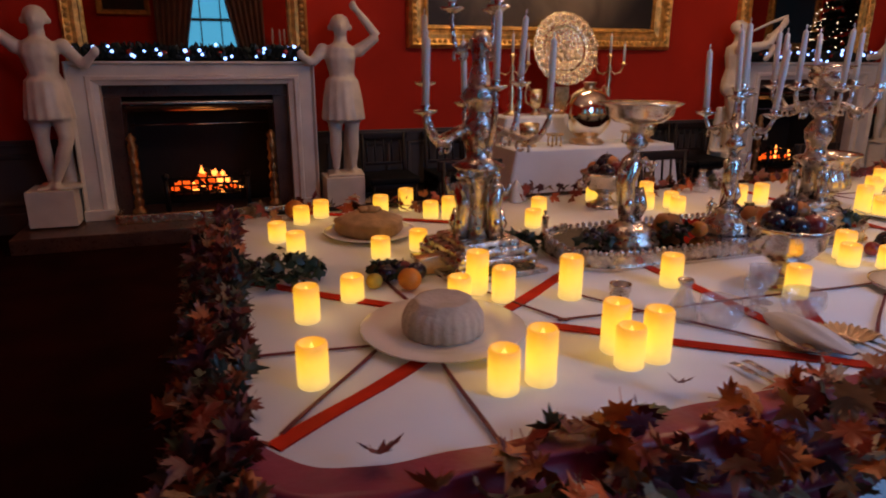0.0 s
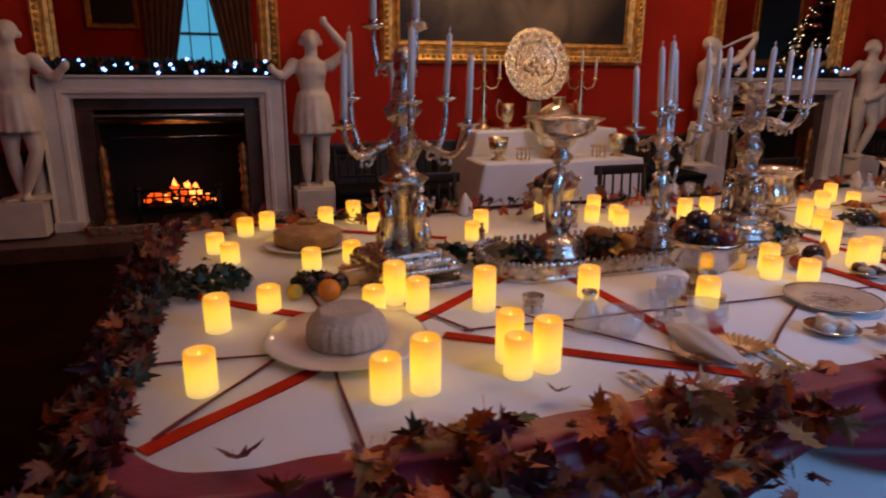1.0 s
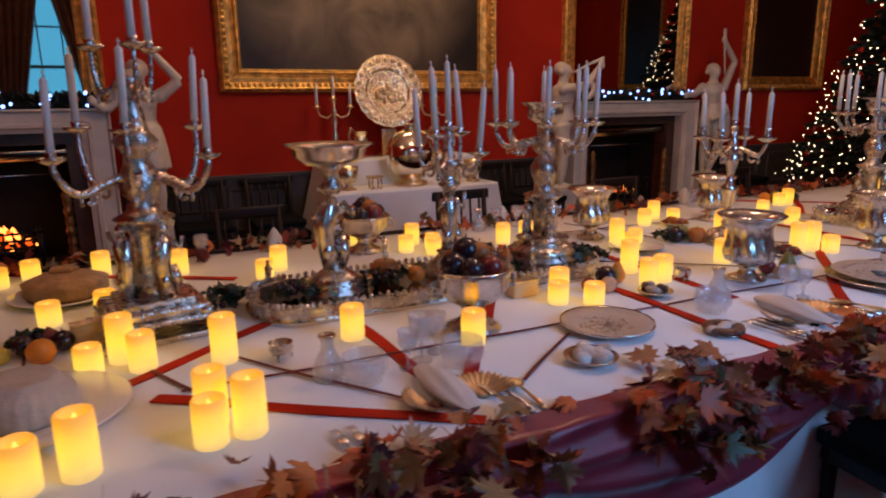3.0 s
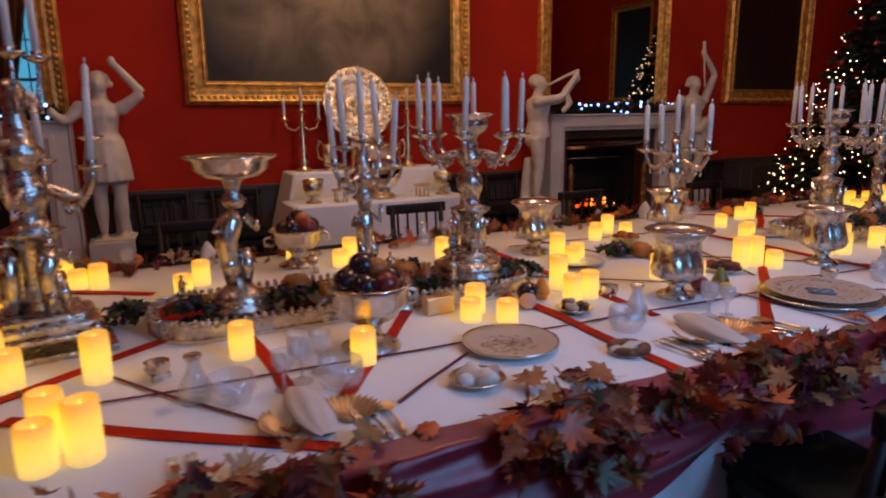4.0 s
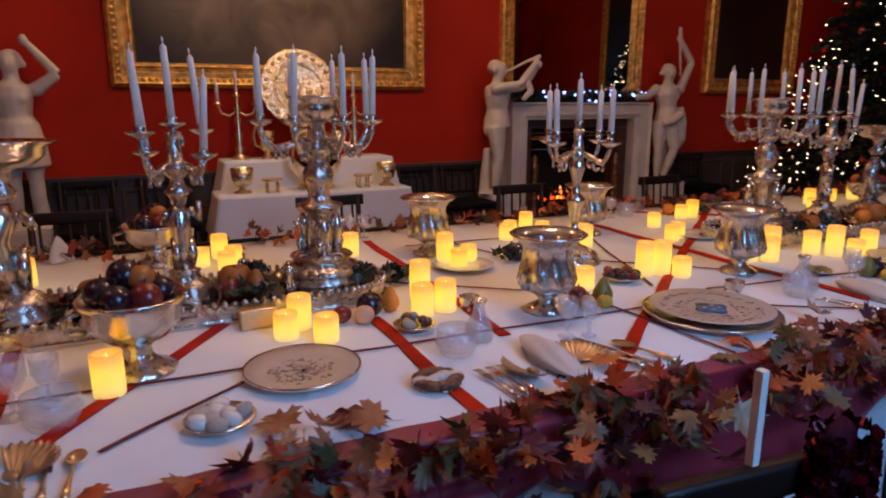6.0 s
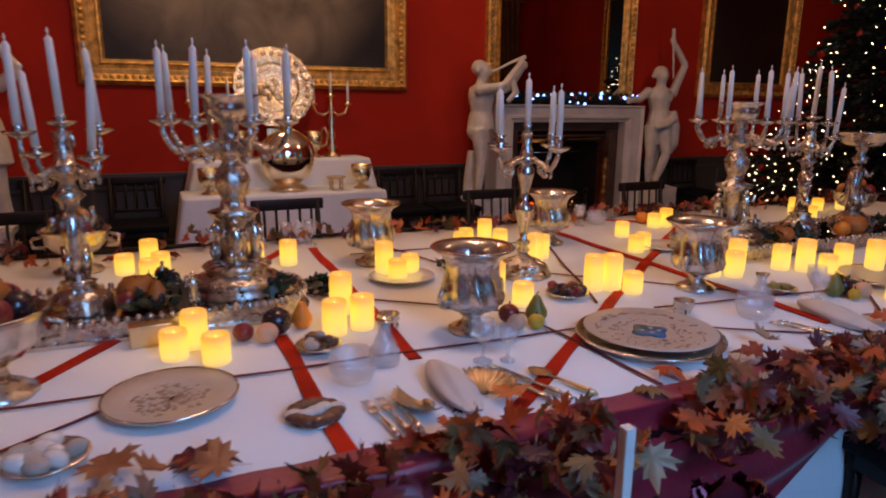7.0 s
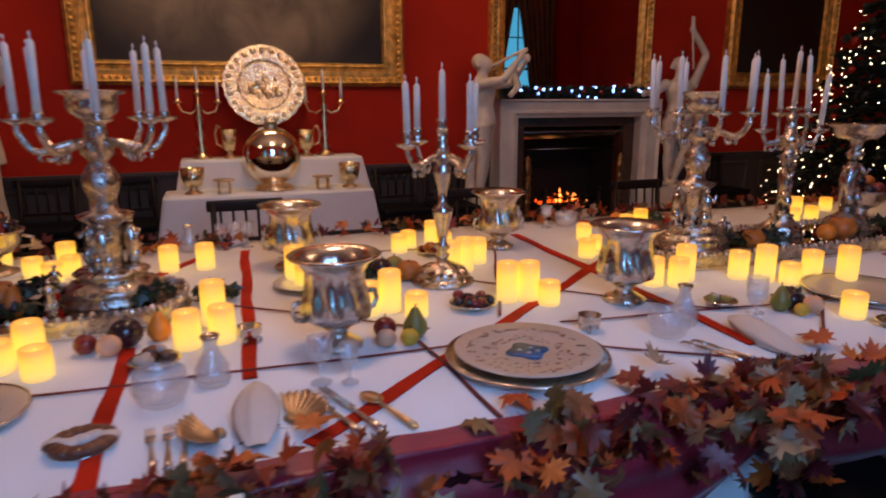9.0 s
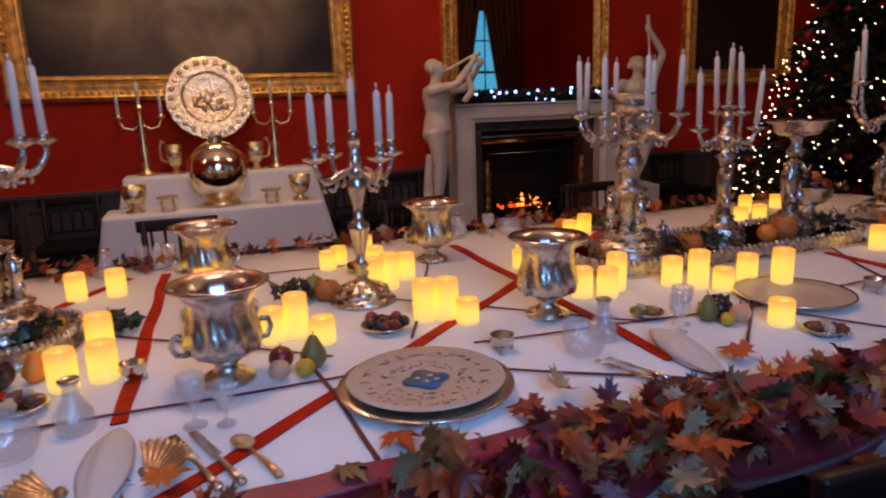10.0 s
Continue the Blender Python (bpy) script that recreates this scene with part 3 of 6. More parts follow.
CANDLES_B = ((2.205, 3.002, 0), (2.304, 3.152, 1), (2.349, 2.987, 0), (2.304, 2.872, 0), (2.741, 2.912, 1), (2.89, 2.912, 1), (2.026, 3.262, 1), (2.92, 2.122, 2), (2.845, 1.922, 1), (2.944, 1.942, 1), (2.423, 1.977, 1), (2.364, 1.902, 0), (2.473, 1.822, 0))
CANDLES_C = ((3.237, 2.567, 2), (3.267, 2.482, 0), (3.352, 2.552, 0), (3.505, 2.057, 2), (3.575, 1.962, 0), (3.426, 2.042, 1), (3.784, 2.932, 0), (3.853, 3.012, 0), (4.002, 3.082, 1), (4.012, 2.922, 0), (3.873, 2.432, 2), (3.952, 2.482, 2), (4.062, 2.597, 1), (3.942, 2.022, 2), (4.019, 2.002, 2), (4.067, 1.932, 0), (4.786, 2.872, 0), (4.588, 2.522, 0), (4.677, 2.572, 0), (5.164, 3.032, 0), (5.253, 3.027, 1), (4.578, 2.012, 1), (4.662, 1.967, 1), (4.747, 2.032, 2))
CANDLES_D = ((4.975, 1.982, 1), (5.045, 1.912, 2), (5.104, 1.842, 0), (5.263, 1.882, 1), (5.338, 1.782, 2), (4.965, 1.452, 0), (6.485, 3.082, 1), (6.246, 2.882, 0), (6.415, 2.902, 0), (6.812, 3.142, 0), (6.216, 2.022, 1), (7.031, 3.112, 0), (7.18, 3.212, 1))
SIZES = [lamp_candle(h) for h in (0.088, 0.116, 0.149)]
first = [True, True, True]
for x, y, k in CANDLES_A + CANDLES_B + CANDLES_C + CANDLES_D:
    m = pose(x, y, TZ + 0.001, 0, 0, (x * 977) % 360)
    if first[k]:
        SIZES[k].matrix_basis, first[k] = m, False
    else:
        copy_thing(SIZES[k], m)


# ---------------------------------------------------------------- silver for the table
def figure_bm(h, seed):
    """A small cast figure, plain: trunk, head, limbs and drapery."""
    r = random.Random(seed)
    sway = r.uniform(-0.08, 0.08) * h
    bits = [tube([(0, 0, 0), (sway, 0, 0.25 * h), (sway * 1.4, 0, 0.5 * h), (sway * 0.5, 0, 0.72 * h), (0, 0, 0.84 * h)], [0.13 * h, 0.11 * h, 0.12 * h, 0.13 * h, 0.05 * h], 10),
            ball(0, 0, 0.92 * h, 0.075 * h, seg=10)]
    for s in (-1, 1):
        a = r.uniform(0.3, 1.1)
        bits.append(tube([(s * 0.11 * h, 0, 0.76 * h), (s * 0.22 * h, -0.06 * h, 0.62 * h), (s * 0.2 * h, -0.12 * h, (0.5 + 0.35 * a) * h)], [0.045 * h, 0.038 * h, 0.03 * h], 8))
        bits.append(tube([(s * 0.07 * h, 0, 0.4 * h), (s * 0.1 * h, -0.08 * h, 0.2 * h), (s * 0.09 * h, 0.0, 0.0)], [0.075 * h, 0.06 * h, 0.04 * h], 8))
    return merge(*bits)


def taper(parent, x, y, z, h=0.27, lean=(0, 0), r=0.0142):
    t = part("taper_candle", lathe([(r, 0), (r * 0.97, h * 0.6), (r * 0.9, h - 0.012), (r * 0.5, h - 0.004), (0.003, h), (0.002, h + 0.006), (0.0045, h + 0.014), (0.001, h + 0.026)], 14), M_TAPER, parent, "tall unlit white wax taper")
    t.matrix_basis = pose(x, y, z, lean[0], lean[1], 0)
    return t


def scroll_arm(parent, angle, r0, z0, r1, z1, dip, thick=0.011):
    """An S-scroll branch from the stem to a socket, with a leaf curl below."""
    pts = []
    for i in range(15):
        u = i / 14
        rr = r0 + (r1 - r0) * math.sin(math.pi / 2 * min(1, u * 1.12))
        low = z0 - dip * 0.75 * math.sin(math.pi * min(1, u / 0.8)) + 0.008 * math.sin(u * 11)
        zz = low + (z1 - z0) * max(0.0, (u - 0.45) / 0.55) ** 1.5
        pts.append((rr * math.cos(angle), rr * math.sin(angle), zz))
    pts.append((r1 * math.cos(angle), r1 * math.sin(angle), z1 + 0.01))
    curl = []
    rc, zc = r0 + (r1 - r0) * 0.55, z0 - dip * 1.05
    for i in range(16):
        a = -0.6 + i * 0.42
        q = 0.040 * (1 - i / 22)
        rr, zz = rc + q * math.cos(a) * 0.9, zc - 0.012 + q * math.sin(a)
        curl.append((rr * math.cos(angle), rr * math.sin(angle), zz))
    arm = part("branch", merge(tube(pts, [thick * (1.5 - 0.6 * i / 15) for i in range(16)], 8), tube(curl, 0.0075, 6)), M_SILVER_CHASED, parent)
    x, y = r1 * math.cos(angle), r1 * math.sin(angle)
    part("drip_pan", shift(lathe([(0.010, -0.012), (0.022, -0.006), (0.046, 0.006), (0.050, 0.014), (0.046, 0.013), (0.018, 0.004), (0.016, 0.02), (0.021, 0.034), (0.014, 0.036), (0.012, 0.02)], 20, lambda a, z: 1 + 0.07 * math.cos(8 * a)), Matrix.Translation((x, y, z1 + 0.012))), M_SILVER, arm)
    return x, y, z1 + 0.03


def gadroon(n, depth):
    return lambda a, z: 1 + depth * abs(math.cos(n * a / 2))


def epergne_candelabrum(place, turn, label, size=1.0):
    k = thing("candelabrum", label, "candelabrum", pose(*place, 0, 0, turn) @ Matrix.Scale(size, 4), group="table candelabra")
    part("base", lathe([(0.185, 0), (0.19, 0.012), (0.175, 0.022), (0.172, 0.035), (0.185, 0.045), (0.165, 0.065), (0.125, 0.085), (0.118, 0.1), (0.14, 0.112), (0.12, 0.125), (0.05, 0.13)], 48, gadroon(24, 0.05)), M_SILVER_CHASED, k)
    for i in range(3):
        a = 2 * math.pi * i / 3 + 0.4
        g = part("figure", figure_bm(0.21, i + 3), M_SILVER, k)
        g.matrix_basis = pose(0.085 * math.cos(a), 0.085 * math.sin(a), 0.12, 0, 0, math.degrees(a) + 90)
    part("stem", lathe([(0.05, 0.12), (0.045, 0.2), (0.05, 0.3), (0.095, 0.335), (0.1, 0.345), (0.05, 0.36), (0.045, 0.40), (0.062, 0.45), (0.066, 0.49), (0.045, 0.53), (0.03, 0.55), (0.055, 0.58), (0.06, 0.61), (0.04, 0.64), (0.035, 0.70), (0.05, 0.72), (0.03, 0.74)], 28, gadroon(10, 0.08)), M_SILVER_CHASED, k)
    part("bowl", lathe([(0.03, 0.70), (0.05, 0.715), (0.085, 0.74), (0.092, 0.775), (0.088, 0.80), (0.122, 0.815), (0.12, 0.822), (0.08, 0.808), (0.05, 0.77), (0.0, 0.765)], 36, gadroon(18, 0.03)), M_SILVER, k)
    r = random.Random(int(place[0] * 10))
    for i in range(8):
        a = 2 * math.pi * i / 8 + 0.2
        x, y, z = scroll_arm(k, a, 0.045, 0.628, 0.255, 0.695, 0.035)
        taper(k, x, y, z, 0.265, (r.uniform(-2, 2), r.uniform(-2, 2)))
    return k


def figure_candlestick(place, turn, label, size=1.0):
    k = thing("candelabrum", label, "candelabrum", pose(*place, 0, 0, turn) @ Matrix.Scale(size, 4), group="table candelabra")
    part("base", lathe([(0.11, 0), (0.115, 0.012), (0.10, 0.03), (0.105, 0.045), (0.07, 0.07), (0.05, 0.10), (0.06, 0.11), (0.04, 0.12)], 40, gadroon(12, 0.1)), M_SILVER_CHASED, k)
    part("figure", figure_bm(0.32, 11), M_SILVER, k).matrix_basis = pose(0, 0, 0.115)
    part("stem", lathe([(0.025, 0.38), (0.03, 0.41), (0.05, 0.43), (0.03, 0.45), (0.022, 0.48), (0.05, 0.51), (0.06, 0.53), (0.03, 0.55), (0.022, 0.62), (0.03, 0.66)], 20, gadroon(8, 0.12)), M_SILVER_CHASED, k)
    r = random.Random(4)
    for i in range(4):
        a = 2 * math.pi * i / 4 + 0.5
        x, y, z = scroll_arm(k, a, 0.03, 0.53, 0.15, 0.555 if i % 2 else 0.64, 0.035, 0.009)
        taper(k, x, y, z, 0.285, (r.uniform(-4, 4), r.uniform(-5, 5)))
    x, y, z = scroll_arm(k, 0.0, 0.0, 0.64, 0.002, 0.67, 0.0, 0.012)
    taper(k, x, y, z, 0.285, (1, -2))
    return k


def branched_candlestick(place, turn, label, size=1.0):
    k = thing("candelabrum", label, "candelabrum", pose(*place, 0, 0, turn) @ Matrix.Scale(size, 4), group="table candelabra")
    part("base", lathe([(0.105, 0), (0.11, 0.012), (0.1, 0.028), (0.07, 0.045), (0.035, 0.06), (0.02, 0.075)], 48, lambda a, z: 1 + (0.09 * math.cos(8 * a) if z < 0.05 else 0)), M_SILVER_CHASED, k)
    part("stem", lathe([(0.02, 0.07), (0.032, 0.09), (0.018, 0.105), (0.034, 0.125), (0.016, 0.145), (0.026, 0.2), (0.042, 0.27), (0.045, 0.29), (0.02, 0.31), (0.018, 0.36), (0.036, 0.43), (0.04, 0.46), (0.024, 0.48), (0.05, 0.50), (0.03, 0.52), (0.02, 0.57), (0.026, 0.62)], 24), M_SILVER, k)
    r = random.Random(8)
    for i in range(4):
        a = math.pi / 2 * i + 0.15
        x, y, z = scroll_arm(k, a, 0.03, 0.505, 0.175, 0.54, 0.04, 0.009)
        part("socket", shift(lathe([(0.014, -0.01), (0.012, 0.0), (0.02, 0.015), (0.014, 0.03), (0.024, 0.045), (0.012, 0.046)], 14), Matrix.Translation((x, y, z))), M_SILVER, k)
        taper(k, x, y, z + 0.03, 0.205, (r.uniform(-1.5, 1.5), r.uniform(-1.5, 1.5)))
    part("socket", shift(lathe([(0.014, 0), (0.02, 0.015), (0.014, 0.03), (0.026, 0.05), (0.012, 0.05)], 14), Matrix.Translation((0, 0, 0.61))), M_SILVER, k)
    taper(k, 0, 0, 0.65, 0.205)
    return k


def plinth_candelabrum(place, turn, label, size=1.0):
    k = thing("candelabrum", label, "candelabrum", pose(*place, 0, 0, turn) @ Matrix.Scale(size, 4), group="table candelabra")
    part("plinth", merge(box(0, 0, 0.045, 0.40, 0.40, 0.025, 0.008), box(0, 0, 0.075, 0.36, 0.36, 0.04, 0.012), box(0, 0, 0.105, 0.28, 0.28, 0.03, 0.01)), M_SILVER_CHASED, k)
    for sx in (-1, 1):
        for sy in (-1, 1):
            part("foot", merge(ball(sx * 0.18, sy * 0.18, 0.02, 0.02, 1.3, 1.3, 1), ball(sx * 0.165, sy * 0.165, 0.06, 0.03, 1, 1, 1.1)), M_SILVER, k)
    for i in range(3):
        a = 2 * math.pi * i / 3 - 1.0
        g = part("figure", figure_bm(0.30, i + 21), M_SILVER, k)
        g.matrix_basis = pose(0.09 * math.cos(a), 0.09 * math.sin(a), 0.12, 0, 0, math.degrees(a) + 90)
    part("stem", lathe([(0.07, 0.12), (0.05, 0.16), (0.045, 0.36), (0.09, 0.42), (0.11, 0.435), (0.06, 0.46), (0.05, 0.50), (0.075, 0.56), (0.065, 0.61), (0.04, 0.66), (0.055, 0.70), (0.08, 0.73), (0.05, 0.77), (0.03, 0.88), (0.045, 0.96), (0.02, 1.0)], 28, gadroon(12, 0.08)), M_SILVER_CHASED, k)
    r = random.Random(6)
    for i in range(6):
        a = math.pi / 3 * i + 0.25
        x, y, z = scroll_arm(k, a, 0.05, 0.60, 0.30 if i % 2 else 0.25, 0.66 if i % 2 else 0.76, 0.06, 0.012)
        taper(k, x, y, z, 0.275, (r.uniform(-3, 3), r.uniform(-4, 4)))
    for i in range(3):
        a = 2 * math.pi / 3 * i + 0.6
        x, y, z = scroll_arm(k, a, 0.03, 0.94, 0.12, 1.06, 0.03, 0.009)
        taper(k, x, y, z, 0.275, (r.uniform(-3, 3), r.uniform(-3, 3)))
    return k


def comport(place, label, h=0.60, size=1.0):
    k = thing("comport", label, "comport", pose(*place) @ Matrix.Scale(size, 4), group="silver comports")
    part("base", lathe([(0.12, 0), (0.125, 0.015), (0.1, 0.03), (0.11, 0.05), (0.07, 0.075), (0.04, 0.1)], 36, gadroon(14, 0.08)), M_SILVER_CHASED, k)
    part("figure", figure_bm(h - 0.24, 31), M_SILVER, k).matrix_basis = pose(0, 0, 0.09)
    part("stem", lathe([(0.03, h - 0.2), (0.05, h - 0.17), (0.025, h - 0.14), (0.035, h - 0.1), (0.06, h - 0.085)], 20), M_SILVER_CHASED, k)
    part("dish", lathe([(0.04, h - 0.09), (0.10, h - 0.08), (0.135, h - 0.05), (0.14, h - 0.02), (0.168, h - 0.006), (0.17, h), (0.135, h - 0.012), (0.10, h - 0.05), (0.0, h - 0.06)], 40, gadroon(20, 0.03)), M_SILVER, k)
    return k


def wine_cooler(place, turn, label):
    k = thing("wine_cooler", label, "wine cooler", pose(*place, 0, 0, turn), group="silver wine coolers")
    twist = lambda a, z: 1 + (0.07 * math.sin(10 * a + z * 26) if 0.085 < z < 0.225 else 0)
    part("body", lathe([(0.03, 0.065), (0.06, 0.075), (0.095, 0.095), (0.102, 0.12), (0.094, 0.16), (0.085, 0.2), (0.088, 0.235), (0.105, 0.262), (0.132, 0.278), (0.138, 0.285), (0.130, 0.290), (0.10, 0.272), (0.082, 0.235), (0.078, 0.15), (0.05, 0.11), (0.0, 0.105)], 80, twist), M_SILVER, k)
    part("foot", lathe([(0.072, 0), (0.075, 0.012), (0.06, 0.022), (0.035, 0.035), (0.026, 0.05), (0.04, 0.062), (0.03, 0.068)], 36, gadroon(16, 0.06)), M_SILVER_CHASED, k)
    for s in (-1, 1):
        part("handle", tube([(s * 0.098, 0, 0.10), (s * 0.125, 0, 0.105), (s * 0.138, 0, 0.13), (s * 0.13, 0, 0.155), (s * 0.108, 0, 0.158)], 0.008, 8), M_SILVER_CHASED, k)
    return k


def plateau(cx, cy, sx, sy, label):
    k = thing("plateau", label, "table plateau")
    pts = rounded(cx - sx / 2, cx + sx / 2, cy - sy / 2, cy + sy / 2, sy * 0.42, 14)
    part("tray", slab(pts, TZ + 0.006, TZ + 0.060), M_SILVER_CHASED, k, smooth=False)
    foot = rounded(cx - sx / 2 - 0.012, cx + sx / 2 + 0.012, cy - sy / 2 - 0.012, cy + sy / 2 + 0.012, sy * 0.43, 14)
    part("moulding", slab(foot, TZ + 0.002, TZ + 0.014), M_SILVER, k, smooth=False)
    inner = rounded(cx - sx / 2 + 0.03, cx + sx / 2 - 0.03, cy - sy / 2 + 0.03, cy + sy / 2 - 0.03, sy * 0.39, 14)
    part("mirror_top", slab(inner, TZ + 0.060, TZ + 0.064), M_MIRROR, k, smooth=False)
    bits = []
    rng = random.Random(3)
    n = len(pts)
    for i in range(n):
        a, b = Vector(pts[i]), Vector(pts[(i + 1) % n])
        m = max(1, int((b - a).length / 0.032))
        for j in range(m):
            p = a.lerp(b, (j + 0.5) / m)
            bits.append(ball(p.x, p.y, TZ + 0.068, 0.011, 1, 1, rng.uniform(0.9, 1.7), 8))
    tagged(part("gallery", merge(*bits), M_SILVER_CHASED, k, "pierced silver gallery"), kind="stuff")
    return k


PZ = TZ + 0.065
plateau(2.06, 2.34, 1.54, 0.44, "oval mirrored silver plateau with a low pierced gallery")
plateau(5.58, 2.36, 1.62, 0.46, "oval mirrored silver plateau with a low pierced gallery")
plinth_candelabrum((0.965, 2.36, TZ + 0.022), 8, "tall silver candelabrum with figures on a square plinth", 0.86)
plinth_candelabrum((6.95, 2.45, TZ + 0.001), 20, "tall silver candelabrum with figures on a square plinth")
comport((1.60, 2.28, PZ), "silver comport with a wide dish on a figure stem", 0.60, 0.93)
comport((6.08, 2.40, PZ), "silver comport with a wide dish on a figure stem", 0.60, 0.90)
figure_candlestick((2.10, 2.30, PZ), 12, "silver figure candlestick with five white tapers", 0.87)
figure_candlestick((5.62, 2.39, PZ), 40, "silver figure candlestick with five white tapers", 0.90)
epergne_candelabrum((2.60, 2.345, PZ), 0, "ornate silver epergne candelabrum with eight white tapers", 0.845)
epergne_candelabrum((5.01, 2.32, PZ), 14, "ornate silver epergne candelabrum with eight white tapers", 0.845)
branched_candlestick((3.805, 2.35, TZ + 0.03), 10, "silver branched candlestick with five unlit tapers", 0.95)
stand = thing("stand", "low round silver stand under the branched candlestick", "stand", pose(3.805, 2.35, TZ + 0.001))
part("dish", lathe([(0.12, 0), (0.125, 0.008), (0.115, 0.02), (0.11, 0.029), (0.0, 0.029)], 48, gadroon(24, 0.04)), M_SILVER_CHASED, stand)
plinth_stand = thing("stand", "low square silver stand under the tall candelabrum", "stand", pose(0.965, 2.36, TZ + 0.001, 0, 0, 8))
part("slab", box(0, 0, 0.010, 0.40, 0.40, 0.02, 0.004), M_SILVER_CHASED, plinth_stand)
for x, y, a in ((3.27, 1.785, 15), (3.255, 2.80, 20), (4.35, 1.88, 25), (4.28, 2.86, 5)):
    wine_cooler((x, y, TZ + 0.001), a, "silver wine cooler with spiral fluting and flared rim")

# ---------------------------------------------------------------- plates, fruit, glass and flatware
M_CHINA = material("printed_china", (0.62, 0.54, 0.46), 0.42, vary=0.2, scale=26, fine=60, bump=0.05, second=(0.50, 0.39, 0.31), clear=0.12)
M_WHITE_CHINA = material("white_china", (0.70, 0.66, 0.61), 0.22, vary=0.08, scale=6, fine=60, bump=0.03, clear=0.5)
M_CAKE = material("pale_sponge", (0.48, 0.40, 0.33), 0.85, vary=0.15, scale=12, fine=70, bump=0.4)
M_PRINT = material("brown_print", (0.31, 0.20, 0.14), 0.5, vary=0.3, scale=30, fine=80, bump=0.0)
M_BLUE = material("blue_crest", (0.045, 0.12, 0.26), 0.35, vary=0.2, scale=12, fine=60, bump=0.05)
M_DATE = material("brown_dates", (0.12, 0.040, 0.020), 0.4, vary=0.3, scale=12, fine=60, bump=0.3, clear=0.3)
M_ORANGE = material("orange_peel", (0.70, 0.22, 0.02), 0.45, vary=0.12, scale=8, fine=140, bump=0.3)
M_YELLOW = material("lemon_peel", (0.58, 0.36, 0.03), 0.45, vary=0.12, scale=8, fine=140, bump=0.3)
M_PEACH = material("peach_skin", (0.72, 0.40, 0.24), 0.6, vary=0.2, scale=6, fine=100, bump=0.05)
M_PLUM = material("dark_plum_skin", (0.022, 0.008, 0.014), 0.28, vary=0.3, scale=8, fine=60, bump=0.05, clear=0.3)
M_RED = material("red_apple_skin", (0.20, 0.016, 0.014), 0.3, vary=0.35, scale=6, fine=60, bump=0.03, clear=0.3)
M_GREEN = material("green_pear_skin", (0.16, 0.20, 0.03), 0.42, vary=0.25, scale=6, fine=90, bump=0.1, second=(0.34, 0.20, 0.05))
M_IVY = material("dark_ivy_leaf", (0.020, 0.035, 0.014), 0.42, vary=0.3, scale=12, fine=80, bump=0.2)
M_PUMPKIN = material("pumpkin_rind", (0.42, 0.13, 0.02), 0.45, vary=0.2, scale=9, fine=70, bump=0.15)


def cut_glass():
    """Thin clear glass with bright facets and a little frosting."""
    m = bpy.data.materials.new("cut_glass")
    m.use_nodes = True
    n, k = m.node_tree.nodes, m.node_tree.links
    n.remove(n["Principled BSDF"])
    clear, gloss, frost = n.new("ShaderNodeBsdfTransparent"), n.new("ShaderNodeBsdfGlossy"), n.new("ShaderNodeBsdfDiffuse")
    clear.inputs["Color"].default_value = (0.99, 0.99, 1.0, 1)
    gloss.inputs["Roughness"].default_value = 0.12
    frost.inputs["Color"].default_value = (0.86, 0.86, 0.88, 1)
    no, bp, tc = n.new("ShaderNodeTexNoise"), n.new("ShaderNodeBump"), n.new("ShaderNodeTexCoord")
    no.inputs["Scale"].default_value = 90
    k.new(tc.outputs["Object"], no.inputs["Vector"])
    bp.inputs["Strength"].default_value, bp.inputs["Distance"].default_value = 0.5, 0.01
    k.new(no.outputs["Fac"], bp.inputs["Height"])
    k.new(bp.outputs[0], gloss.inputs["Normal"])
    a, b = n.new("ShaderNodeMixShader"), n.new("ShaderNodeMixShader")
    b.inputs["Fac"].default_value = 0.13
    a.inputs["Fac"].default_value = 0.16
    k.new(clear.outputs[0], a.inputs[1])
    k.new(gloss.outputs[0], a.inputs[2])
    k.new(a.outputs[0], b.inputs[1])
    k.new(frost.outputs[0], b.inputs[2])
    k.new(b.outputs[0], n["Material Output"].inputs["Surface"])
    return m


M_GLASS = cut_glass()
M_AMBER = material("amber_glass", (0.80, 0.52, 0.25), 0.2, vary=0.1, scale=12, fine=60, bump=0.2)
M_SHELL = material("worn_gilt_shell", (0.40, 0.27, 0.15), 0.34, metal=0.7, vary=0.25, scale=20, fine=80, bump=0.2)
M_NAPKIN = material("folded_napkin", (0.58, 0.54, 0.51), 0.8, vary=0.05, scale=10, fine=200, bump=0.2)


def plate(name, label, x, y, r, mat, rim=None, z=TZ + 0.002):
    p = thing(name, label, "plate", pose(x, y, z))
    part("dish", lathe([(r * 0.55, 0), (r * 0.62, 0.004), (r * 0.95, 0.018), (r, 0.022), (r * 0.98, 0.025), (r * 0.66, 0.012), (r * 0.6, 0.009), (0.0, 0.009)], 56), mat, p)
    if rim:
        part("rim", lathe([(r * 0.985, 0.016), (r * 1.02, 0.022), (r * 1.01, 0.028), (r * 0.985, 0.026)], 56, None, False), rim, p)
    return p


